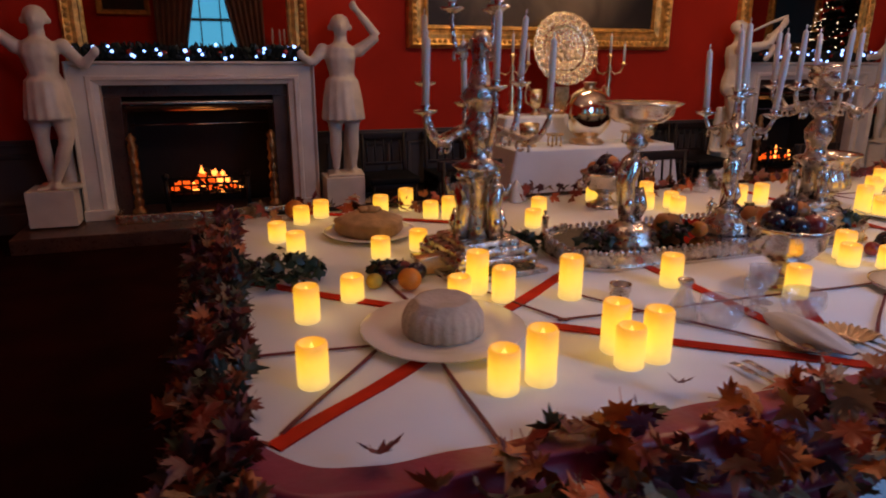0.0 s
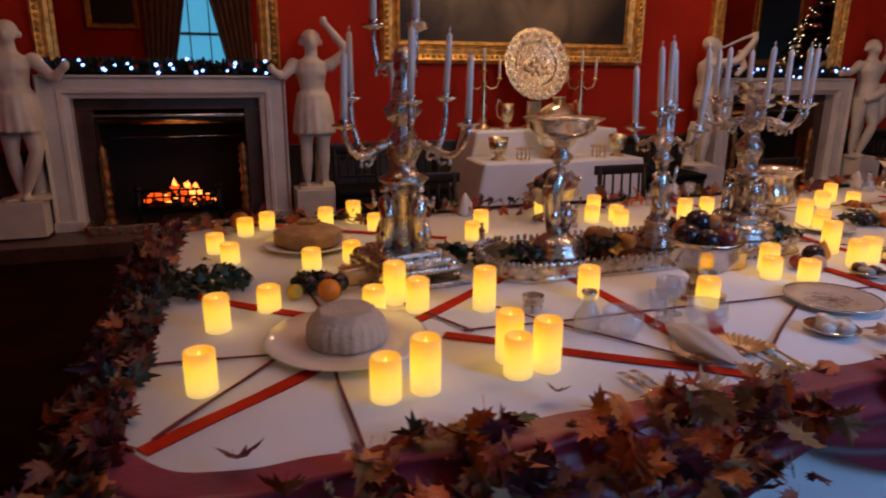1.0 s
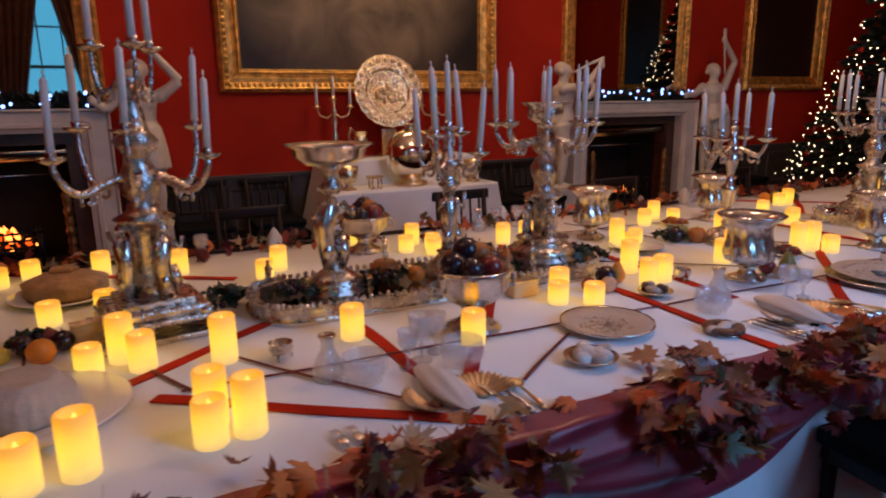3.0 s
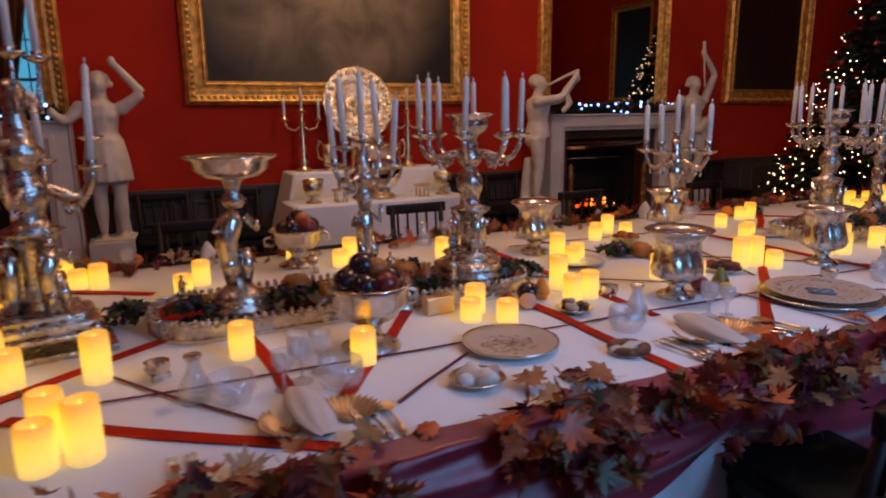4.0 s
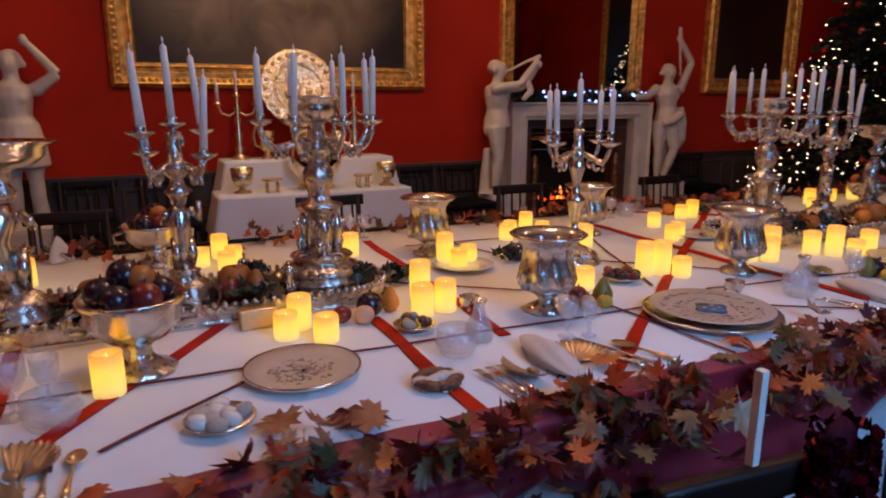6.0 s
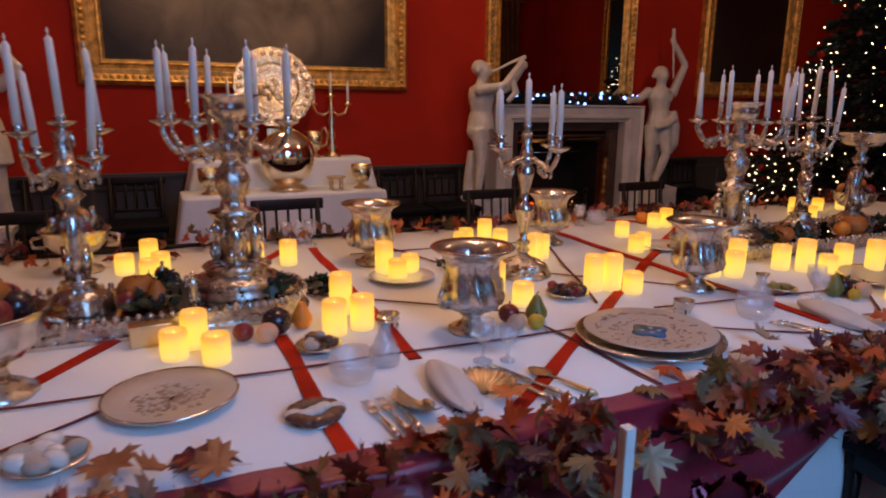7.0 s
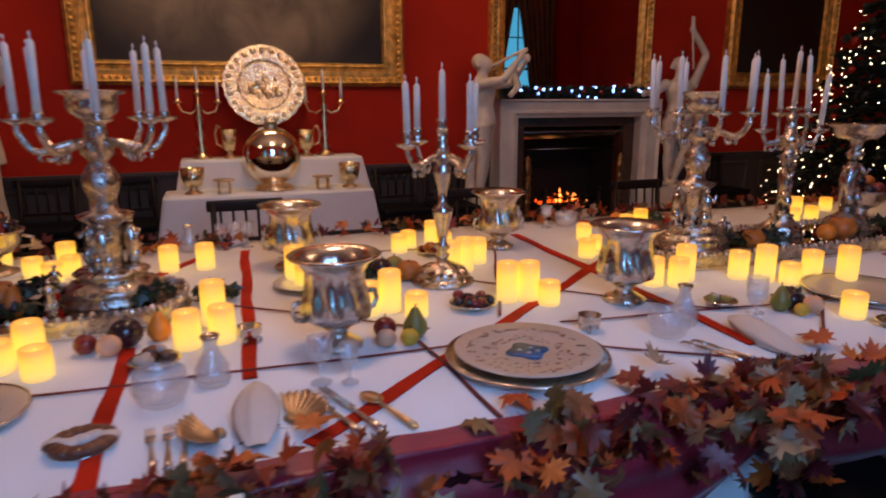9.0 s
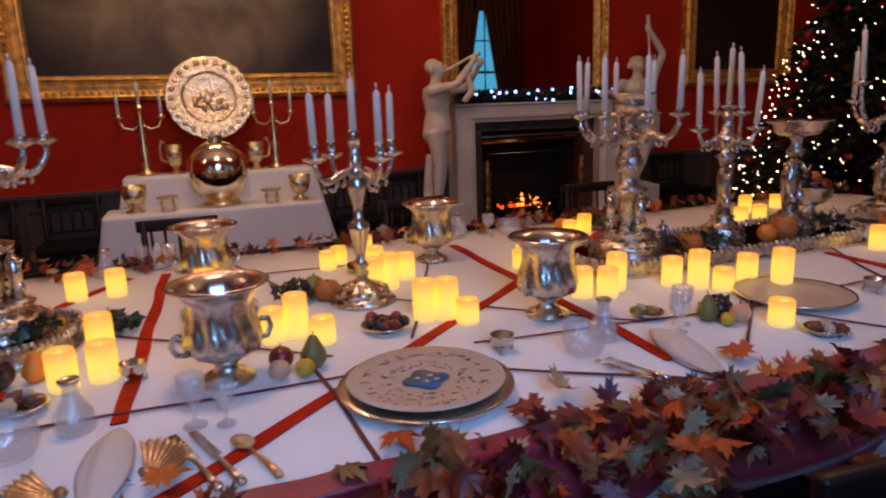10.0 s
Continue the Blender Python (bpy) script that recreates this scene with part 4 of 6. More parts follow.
def cake(x, y, r, h, label, dish_r):
    plate("serving_dish", "large white china serving dish under a moulded cake", x, y, dish_r, M_WHITE_CHINA)
    c = thing("moulded_cake", label, "cake", pose(x, y, TZ + 0.012))
    part("crumb", lathe([(r * 0.96, 0), (r, 0.01), (r * 0.98, h * 0.5), (r * 0.86, h * 0.78), (r * 0.78, h * 0.8), (r * 0.72, h * 0.98), (r * 0.6, h), (r * 0.2, h * 0.93), (0.0, h * 0.92)], 96, lambda a, z: 1 + (0.045 * abs(math.cos(12 * a)) if z < h * 0.79 else 0.02 * math.cos(9 * a))), M_CAKE, c)


cake(0.630, 1.775, 0.118, 0.10, "ribbed grey blancmange cake turned out on a dish", 0.245)
plate("serving_dish", "large white china dish under a raised pie", 0.66, 2.93, 0.21, M_WHITE_CHINA)
M_CRUST = material("baked_crust", (0.40, 0.24, 0.12), 0.7, vary=0.3, scale=16, fine=60, bump=0.5)
pie = thing("raised_pie", "golden brown raised pie with a crimped lid", "pie", pose(0.66, 2.93, TZ + 0.012))
part("crust", lathe([(0.13, 0), (0.15, 0.02), (0.145, 0.05), (0.152, 0.06), (0.12, 0.075), (0.06, 0.10), (0.0, 0.105)], 60, lambda a, z: 1 + 0.06 * abs(math.cos(9 * a + 20 * z)) + 0.05 * math.sin(3 * a)), M_CRUST, pie)
part("rose", merge(*[ball(0.03 * math.cos(a), 0.03 * math.sin(a), 0.108, 0.022, 1.3, 0.8, 0.7, 8) for a in (0, 1.26, 2.51, 3.77, 5.03)]), M_CRUST, pie)
p2 = plate("dinner_plate", "cream printed china plate on a silver stand", 2.345, 1.600, 0.158, M_CHINA, M_SILVER)
p3 = plate("charger", "large silver-rimmed charger on the white cloth", 3.752, 1.480, 0.228, M_SILVER, M_SILVER)
p4 = plate("dinner_plate", "cream china plate with a blue crest on a charger", 3.752, 1.480, 0.208, M_CHINA, None, TZ + 0.022)
crest = part("crest", shift(lathe([(0.056, 0), (0.056, 0.0015)], 48, lambda a, z: 1 + 0.16 * math.cos(4 * a)), Matrix.Translation((0, 0, 0.0115))), M_BLUE, p4, "blue painted crest")
for dx, dy in ((-0.02, 0.012), (0.018, 0.016), (-0.004, -0.016), (0.026, -0.012)):
    part("flower", shift(lathe([(0.008, 0), (0.007, 0.0012)], 10, lambda a, z: 1 + 0.35 * math.cos(5 * a)), Matrix.Translation((dx, dy, 0.0135))), M_NAPKIN, crest, "white painted flower")
plate("dinner_plate", "plain pewter-grey plate on the white cloth", 5.240, 1.644, 0.20, M_CHINA, M_SILVER)
plate("side_plate", "pale china plate with a brown morsel on it", 3.281, 2.464, 0.14, M_WHITE_CHINA)
plate("side_plate", "pale china plate laid on the white cloth", 4.780, 2.527, 0.13, M_WHITE_CHINA)


def printed_dots(r0, r1, count, spot, z, seed):
    """Sprays of printed flowers between two radii, as thin raised spots on a plate."""
    g = random.Random(seed)
    bits = []
    for i in range(count):
        a, q = g.gauss(2 * math.pi * (i % 7) / 7, 0.28), g.uniform(r0, r1)
        p = spot * g.uniform(0.45, 1.4)
        bits.append(shift(lathe([(p, 0), (p * 0.7, 0.0008)], 6), Matrix.Translation((q * math.cos(a), q * math.sin(a), z)) @ Matrix.Rotation(g.uniform(0, 6), 4, "Z") @ Matrix.Diagonal((g.uniform(0.5, 2.0), 1, 1, 1))))
    return merge(*bits)


tagged(part("printed_decoration", printed_dots(0.0, 0.095, 190, 0.0045, 0.0092, 2), M_PRINT, p2, "brown printed sprays"), kind="stuff")
tagged(part("printed_decoration", printed_dots(0.085, 0.125, 90, 0.004, 0.0112, 5), M_PRINT, p4, "brown printed sprays"), kind="stuff")
tagged(part("rim_decoration", shift(printed_dots(0.148, 0.172, 80, 0.005, 0.0, 6), Matrix.Translation((0, 0, 0.0185))), M_PRINT, p4, "brown printed rim"), kind="stuff")


def bowl_of(name, label, category, x, y, r, contents, count, size, mat=None, z=TZ + 0.001, seed=1):
    b = thing(name, label, category, pose(x, y, z))
    part("dish", lathe([(r * 0.5, 0), (r * 0.55, 0.006), (r * 0.95, 0.018), (r, 0.024), (r * 0.96, 0.026), (r * 0.5, 0.012), (0, 0.01)], 30), mat or M_SILVER, b)
    g = random.Random(seed)
    for i in range(count):
        a, q = g.uniform(0, 6.28), (r - size * 1.1) * math.sqrt(g.random())
        s = size * g.uniform(0.8, 1.15)
        o = part("morsel", ball(0, 0, 0, s, 1.25, 0.9, 0.75, 10), contents[i % len(contents)], b)
        o.matrix_basis = pose(q * math.cos(a), q * math.sin(a), 0.014 + s * 0.7 + (0.3 * s if i % 3 == 0 else 0), g.uniform(-25, 25), g.uniform(-25, 25), g.uniform(0, 360))
    return b


bowl_of("sweet_dish", "small silver dish of pale oyster shells", "dish", 2.104, 1.388, 0.082, (M_WHITE_CHINA, M_CAKE), 9, 0.024, seed=3)
d = thing("date_dish", "oval brown biscuit ring with a cream filling", "dish", pose(2.651, 1.375, TZ + 0.002, 0, 0, 8) @ Matrix.Scale(0.84, 4))
part("dish", lathe([(0.05, 0), (0.07, 0.005), (0.078, 0.010), (0.074, 0.012), (0.05, 0.009), (0, 0.008)], 36), M_SILVER, d)
for k in range(14):
    t = 2 * math.pi * k / 14
    part("biscuit", ball((0.058 + 0.004 * math.sin(3 * k)) * math.cos(t), 0.056 * math.sin(t), 0.022, 0.025, 1.1, 1.0, 0.55, 10), M_DATE, d)
part("filling", merge(*[ball(x, 0.010 * math.sin(x * 70), 0.024, 0.030, 1.0, 0.85, 0.45, 10) for x in (-0.06, -0.03, 0.0, 0.03, 0.06)]), M_NAPKIN, d, "cream marzipan filling")
bowl_of("nut_dish", "small silver dish of mixed nuts", "dish", 2.763, 1.800, 0.07, (M_CAKE, M_DATE), 10, 0.018, seed=5)
bowl_of("berry_dish", "silver dish heaped with dark red berries", "dish", 3.790, 1.985, 0.085, (M_RED, M_PLUM), 16, 0.022, seed=6)
bowl_of("berry_dish", "silver dish heaped with dark berries and nuts", "dish", 3.928, 2.830, 0.085, (M_RED, M_PUMPKIN), 12, 0.024, seed=7)
bowl_of("nut_dish", "small silver dish of mixed nuts", "dish", 4.634, 1.704, 0.06, (M_CAKE, M_GREEN), 8, 0.016, seed=8)
bowl_of("nut_dish", "small silver dish of sweetmeats", "dish", 5.004, 1.329, 0.06, (M_CAKE, M_DATE), 8, 0.018, seed=9)


def fruit(kind, x, y, r, mat, z=TZ + 0.003):
    f = thing(kind, {"orange": "ripe orange resting on the white cloth", "pear": "green and russet pear on the white cloth", "plum": "dark plum among the table fruit", "peach": "pale pink peach among the table fruit",
                     "apple": "glossy dark red apple on the cloth", "lemon": "yellow lemon on the white cloth", "gourd": "ribbed orange gourd on the table"}[kind], "fruit", pose(x, y, z, 0, 0, x * 400), group="table fruit")
    if kind == "pear":
        prof = [(0.0, 0), (r * 0.6, 0.05 * r), (r, 0.7 * r), (r * 0.95, 1.2 * r), (r * 0.55, 2.0 * r), (r * 0.3, 2.5 * r), (0.0, 2.65 * r)]
        top = 2.6 * r
    elif kind == "gourd":
        prof = [(0.0, 0.05 * r), (r * 0.7, 0.02 * r), (r, 0.6 * r), (r * 0.98, 1.0 * r), (r * 0.7, 1.45 * r), (r * 0.2, 1.5 * r), (0.0, 1.42 * r)]
        top = 1.42 * r
    else:
        prof = [(r * math.sin(math.pi * i / 10), r * (1 - math.cos(math.pi * i / 10)) * 0.94) for i in range(11)]
        top = 1.85 * r
    part("flesh", lathe(prof, 28, (lambda a, z: 1 + 0.06 * abs(math.cos(5 * a))) if kind == "gourd" else (lambda a, z: 1 + 0.02 * math.sin(2 * a))), mat, f)
    part("stalk", tube([(0, 0, top - 0.004), (0.003, 0, top + 0.012)], 0.0022, 6), M_WOOD, f)
    return f


FRUIT = (("orange", 0.635, 2.160, .042, M_ORANGE), ("lemon", 0.520, 2.207, .030, M_YELLOW), ("plum", 0.577, 2.266, .034, M_PLUM), ("plum", 0.688, 2.252, .036, M_PLUM), ("apple", 0.646, 2.289, .036, M_RED),
         ("plum", 2.672, 1.985, .048, M_PLUM), ("peach", 2.632, 1.925, .034, M_PEACH), ("apple", 2.565, 1.965, .032, M_RED), ("pear", 2.76, 2.02, .035, M_ORANGE),
         ("apple", 3.421, 1.800, .036, M_RED), ("pear", 3.510, 1.768, .038, M_GREEN), ("lemon", 3.475, 1.711, .028, M_YELLOW), ("peach", 3.406, 1.723, .030, M_PEACH),
         ("plum", 4.841, 1.589, .036, M_PLUM), ("pear", 4.791, 1.590, .034, M_GREEN), ("peach", 4.870, 1.527, .034, M_PEACH), ("lemon", 4.810, 1.518, .024, M_YELLOW))
FRUIT_FAR = (("gourd", 2.268, 2.307, .06, M_PUMPKIN), ("pear", 2.329, 2.224, .036, M_PUMPKIN), ("apple", 2.239, 2.217, .036, M_RED), ("gourd", 1.817, 2.319, .058, M_PUMPKIN), ("orange", 1.919, 2.244, .036, M_ORANGE),
             ("apple", 3.643, 2.508, .045, M_GREEN), ("gourd", 3.683, 2.433, .05, M_PUMPKIN), ("plum", 3.582, 2.480, .045, M_PLUM), ("gourd", 5.275, 2.217, .05, M_PUMPKIN), ("gourd", 5.826, 2.220, .065, M_PUMPKIN), ("apple", 5.705, 2.199, .042, M_ORANGE),
             ("apple", 5.270, 3.137, .045, M_GREEN), ("orange", 5.190, 3.172, .04, M_ORANGE), ("apple", 0.366, 3.347, .05, M_PUMPKIN), ("gourd", 6.628, 2.229, .07, M_PUMPKIN))
for kind, x, y, r, mat in FRUIT:
    fruit(kind, x, y, r, mat)
for kind, x, y, r, mat in FRUIT_FAR:
    on_tray = (1.30 < x < 2.82 or 4.79 < x < 6.4) and 2.14 < y < 2.56
    fruit(kind, x, y, r, mat, PZ if on_tray else TZ + 0.003)


def fruit_bowl(x, y, h, r, z, label):
    b = thing("fruit_bowl", label, "bowl", pose(x, y, z))
    part("bowl", lathe([(r * 0.3, h * 0.42), (r * 0.6, h * 0.48), (r * 0.9, h * 0.7), (r * 0.92, h * 0.9), (r * 1.05, h), (r, h * 1.02), (r * 0.85, h * 0.88), (r * 0.5, h * 0.6), (0, h * 0.56)], 44, gadroon(16, 0.06)), M_SILVER, b)
    part("foot", lathe([(r * 0.7, 0), (r * 0.72, h * 0.05), (r * 0.5, h * 0.12), (r * 0.3, h * 0.2), (r * 0.24, h * 0.32), (r * 0.36, h * 0.42)], 36, gadroon(12, 0.1)), M_SILVER_CHASED, b)
    for s in (-1, 1):
        part("handle", tube([(s * r * 0.9, 0, h * 0.6), (s * r * 1.25, 0, h * 0.62), (s * r * 1.3, 0, h * 0.8), (s * r * 1.0, 0, h * 0.86)], 0.008, 8), M_SILVER_CHASED, b)
    g = random.Random(int(x * 100))
    for i in range(9):
        a, q = 2 * math.pi * i / 6, r * (0.55 if i < 6 else 0.2)
        f = fruit(("plum", "apple", "orange", "peach")[i % 4], x + q * math.cos(a), y + q * math.sin(a), 0.036 + 0.012 * g.random(), (M_PLUM, M_RED, M_PUMPKIN, M_PLUM)[i % 4], z + h * (0.86 if i < 6 else 1.05))


fruit_bowl(1.937, 1.812, 0.22, 0.13, TZ + 0.001, "footed silver bowl heaped with dark fruit")
fruit_bowl(2.021, 3.133, 0.19, 0.13, TZ + 0.001, "footed silver bowl heaped with apples and plums")
fruit_bowl(6.672, 2.783, 0.19, 0.13, TZ + 0.001, "footed silver bowl heaped with apples and plums")


def ivy_bunch(x, y, r, n, seed, z=TZ + 0.001):
    b = thing("ivy_bunch", "bunch of dark ivy and grapes lying on the cloth", "foliage", pose(x, y, z))
    g = random.Random(seed)
    bits = []
    for i in range(n):
        a, q, zz = g.uniform(0, 6.28), r * math.sqrt(g.random()), g.random()
        s = g.uniform(0.02, 0.036)
        bm = bmesh.new()
        vs = [bm.verts.new((s * c * math.cos(t), s * c * math.sin(t), 0.15 * s * math.cos(2 * t))) for t, c in ((0, 1.2), (0.6, 0.6), (1.2, 0.9), (2.1, 0.6), (3.14, 0.3), (4.1, 0.6), (5.0, 0.9), (5.7, 0.6))]
        mid = bm.verts.new((0, 0, 0.2 * s))
        for j in range(8):
            bm.faces.new((mid, vs[j], vs[(j + 1) % 8]))
        bits.append(shift(bm, pose(q * math.cos(a), q * math.sin(a), 0.03 + (r - q) * 0.55 * zz, g.uniform(-70, 70), g.uniform(-70, 70), g.uniform(0, 360))))
    tagged(part("leaves", merge(*bits), M_IVY, b), kind="stuff")
    for i in range(14):
        a, q = g.uniform(0, 6.28), r * 0.6 * math.sqrt(g.random())
        part("grape", ball(q * math.cos(a), q * math.sin(a), 0.016 + 0.04 * g.random(), 0.014, seg=10), M_PLUM, b)


ivy_bunch(0.210, 2.427, 0.17, 130, 1)
ivy_bunch(0.596, 2.308, 0.09, 30, 2)
ivy_bunch(2.919, 2.404, 0.09, 40, 3)
ivy_bunch(3.573, 2.508, 0.09, 36, 4)
ivy_bunch(4.872, 1.619, 0.05, 14, 5)
ivy_bunch(1.210, 2.504, 0.12, 50, 6)
ivy_bunch(5.402, 3.159, 0.10, 36, 7)

for k, (x, y, r) in enumerate(((1.42, 2.26, 0.08), (1.80, 2.25, 0.10), (2.30, 2.23, 0.09), (2.72, 2.26, 0.07), (2.35, 2.45, 0.08), (5.2, 2.24, 0.08), (5.42, 2.25, 0.09), (5.85, 2.26, 0.09), (6.25, 2.30, 0.08))):
    ivy_bunch(x, y, r, 28, 20 + k, PZ)


def goblet(x, y, h, r, label="clear cut-glass goblet on the white cloth"):
    g = thing("wine_glass", label, "glass", pose(x, y, TZ + 0.001), group="table glasses")
    part("cup", lathe([(0.004, h * 0.42), (r * 0.6, h * 0.48), (r, h * 0.68), (r * 1.02, h), (r * 0.97, h), (r * 0.93, h * 0.68), (r * 0.5, h * 0.53), (0, h * 0.5)], 22, lambda a, z: 1 + 0.02 * abs(math.cos(8 * a))), M_GLASS, g)
    part("foot", lathe([(r * 0.9, 0), (r * 0.9, 0.003), (r * 0.3, 0.008), (0.005, 0.02), (0.0055, h * 0.3), (0.009, h * 0.36), (0.004, h * 0.43)], 20), M_GLASS, g)
    return g


def carafe(x, y, h=0.13, r=0.045):
    c = thing("carafe", "small clear cut-glass carafe on the cloth", "carafe", pose(x, y, TZ + 0.001), group="table glasses")
    part("body", lathe([(r * 0.9, 0), (r, 0.01), (r * 0.95, h * 0.35), (r * 0.45, h * 0.7), (r * 0.38, h * 0.85), (r * 0.5, h), (r * 0.42, h), (r * 0.3, h * 0.84), (r * 0.4, h * 0.68), (r * 0.85, h * 0.34), (r * 0.85, 0.012), (0, 0.01)], 26, lambda a, z: 1 + 0.03 * abs(math.cos(9 * a))), M_GLASS, c)
    part("collar", lathe([(r * 0.5, h * 0.95), (r * 0.56, h), (r * 0.5, h * 1.03), (r * 0.45, h)], 20), M_SILVER, c)


def glass_bowl(x, y, r=0.065, h=0.085):
    c = thing("finger_bowl", "cut-glass finger bowl on the white cloth", "bowl", pose(x, y, TZ + 0.001), group="table glasses")
    part("bowl", lathe([(r * 0.6, 0), (r * 0.75, 0.006), (r, h * 0.5), (r * 0.92, h), (r * 0.87, h), (r * 0.92, h * 0.5), (r * 0.68, 0.014), (0, 0.01)], 40, lambda a, z: 1 + 0.03 * abs(math.cos(10 * a))), M_GLASS, c)


for x, y, h, r in ((3.182, 1.535, .13, .032), (3.252, 1.512, .11, .026), (1.663, 1.638, .15, .038), (1.732, 1.681, .13, .032), (1.604, 1.603, .12, .03), (4.632, 1.543, .12, .032), (4.692, 1.602, .13, .034), (3.087, 3.309, .13, .034), (2.964, 3.350, .12, .03), (4.765, 3.252, .13, .034), (5.952, 1.522, .13, .034), (1.232, 3.341, .13, .034)):
    goblet(x, y, h, r)
for x, y in ((2.914, 1.632), (1.375, 1.643), (4.384, 1.598), (2.812, 3.306), (4.593, 3.293)):
    carafe(x, y)
for x, y in ((2.795, 1.549), (1.457, 1.574), (4.264, 1.521), (1.754, 1.549), (4.897, 3.256), (5.801, 1.450)):
    glass_bowl(x, y)


def salt(x, y):
    s = thing("salt_cellar", "round silver salt cellar on three feet", "salt cellar", pose(x, y, TZ + 0.001), group="salt cellars")
    part("bowl", lathe([(0.012, 0.014), (0.03, 0.02), (0.038, 0.036), (0.034, 0.05), (0.037, 0.054), (0.032, 0.052), (0.03, 0.036), (0, 0.028)], 26), M_SILVER, s)
    for i in range(3):
        a = 2.1 * i
        part("foot", tube([(0.026 * math.cos(a), 0.026 * math.sin(a), 0.022), (0.034 * math.cos(a), 0.034 * math.sin(a), 0.008), (0.03 * math.cos(a), 0.03 * math.sin(a), 0.0)], 0.005, 6), M_SILVER, s)


for x, y in ((4.057, 1.646), (1.290, 1.860), (3.022, 1.907), (5.556, 1.568)):
    salt(x, y)


def cutlery(kind, x, y, turn, mat=None, size=1.0):
    mat = mat or M_SILVER
    c = thing(kind, {"fork": "silver fork laid face down on the cloth", "knife": "silver dinner knife laid on the cloth", "spoon": "silver-gilt spoon laid on the cloth"}[kind], kind, pose(x, y, TZ + 0.009, 0, 0, turn) @ Matrix.Scale(size, 4), group="table flatware")
    part("handle", merge(tube([(0, -0.10, 0), (0, -0.06, 0.002), (0, -0.01, 0.004), (0, 0.02, 0.003)], [0.009, 0.007, 0.004, 0.004], 8), ball(0, -0.098, 0, 0.009, 1, 1.4, 0.6, 8)), mat, c)
    if kind == "fork":
        part("head", box(0, 0.035, 0.004, 0.022, 0.03, 0.003, 0.001), mat, c)
        for i in range(4):
            part("tine", tube([(-0.009 + 0.006 * i, 0.048, 0.004), (-0.009 + 0.006 * i, 0.075, 0.006), (-0.009 + 0.006 * i, 0.095, 0.002)], 0.0016, 5), mat, c)
    elif kind == "knife":
        part("blade", box(0.003, 0.07, 0.003, 0.018, 0.12, 0.0016, 0.0006), mat, c)
    else:
        part("bowl", shift(lathe([(0, -0.004), (0.6, 0.0), (1, 0.006), (0.95, 0.007), (0.5, 0.002), (0, 0)], 18), Matrix.Translation((0, 0.052, 0)) @ Matrix.Diagonal((0.021, 0.034, 1, 1))), mat, c)


for i, x in enumerate((2.79, 2.823, 2.856)):
    cutlery("fork", x, 1.31, 6 - 3 * i)
for i, x in enumerate((3.18, 3.225)):
    cutlery("knife", x, 1.335, 20, None, 1.2)
cutlery("spoon", 3.30, 1.325, 20, M_GILT, 1.15)
for x in (4.28, 4.32):
    cutlery("fork", x, 1.35, 19)
for x in (1.725, 1.762):
    cutlery("knife", x, 1.30, 2)
cutlery("spoon", 1.81, 1.30, -4, M_GILT)
for i, x in enumerate((1.30, 1.34)):
    cutlery("fork", x, 1.24, 6)
for x in (5.86, 5.9):
    cutlery("knife", x, 1.36, 0)


def shell_dish(x, y, turn):
    s = thing("shell_dish", "silver-gilt scallop shell dish on the cloth", "dish", pose(x, y, TZ + 0.012, 0, 0, turn), group="gilt shells")

    def fan(u, v):
        a = -1.2 + 2.4 * u
        r = 0.085 * v * (1 + 0.05 * math.cos(22 * u * math.pi))
        return (r * math.sin(a), r * math.cos(a), -0.008 + 0.03 * v * v + 0.004 * v * math.cos(22 * u * math.pi))
    o = part("shell", sheet(44, 8, fan), M_SHELL, s)
    o.modifiers.new("thick", "SOLIDIFY").thickness = 0.003
    part("hinge", ball(0, -0.002, -0.006, 0.016, 1.4, 0.8, 0.6, 10), M_SHELL, s)


def napkin(x, y, turn, length=0.2):
    n = thing("napkin", "white linen napkin folded into a soft roll", "napkin", pose(x, y, TZ + 0.004, 0, 0, turn), group="napkins")

    def roll(u, v):
        a = 2 * math.pi * v
        w = 0.05 * math.sin(math.pi * (0.08 + 0.9 * u)) ** 0.7
        return (w * math.cos(a) * (1 + 0.12 * math.sin(5 * a)), (u - 0.5) * length, 0.018 + (0.026 + 0.02 * u) * math.sin(math.pi * (0.05 + 0.9 * u)) * math.sin(a) * (1 + 0.1 * math.sin(7 * a + 5 * u)))
    o = part("linen", sheet(18, 26, roll), M_NAPKIN, n)


def napkin_cone(x, y, turn, h=0.12):
    n = thing("napkin", "white linen napkin folded into a standing cone", "napkin", pose(x, y, TZ + 0.003, 0, 0, turn), group="napkins")
    part("linen", lathe([(0.055, 0), (0.052, 0.01), (0.04, h * 0.5), (0.018, h * 0.85), (0.004, h)], 28, lambda a, z: 1 + 0.22 * math.cos(3 * a) * (1 - z / h)), M_NAPKIN, n)


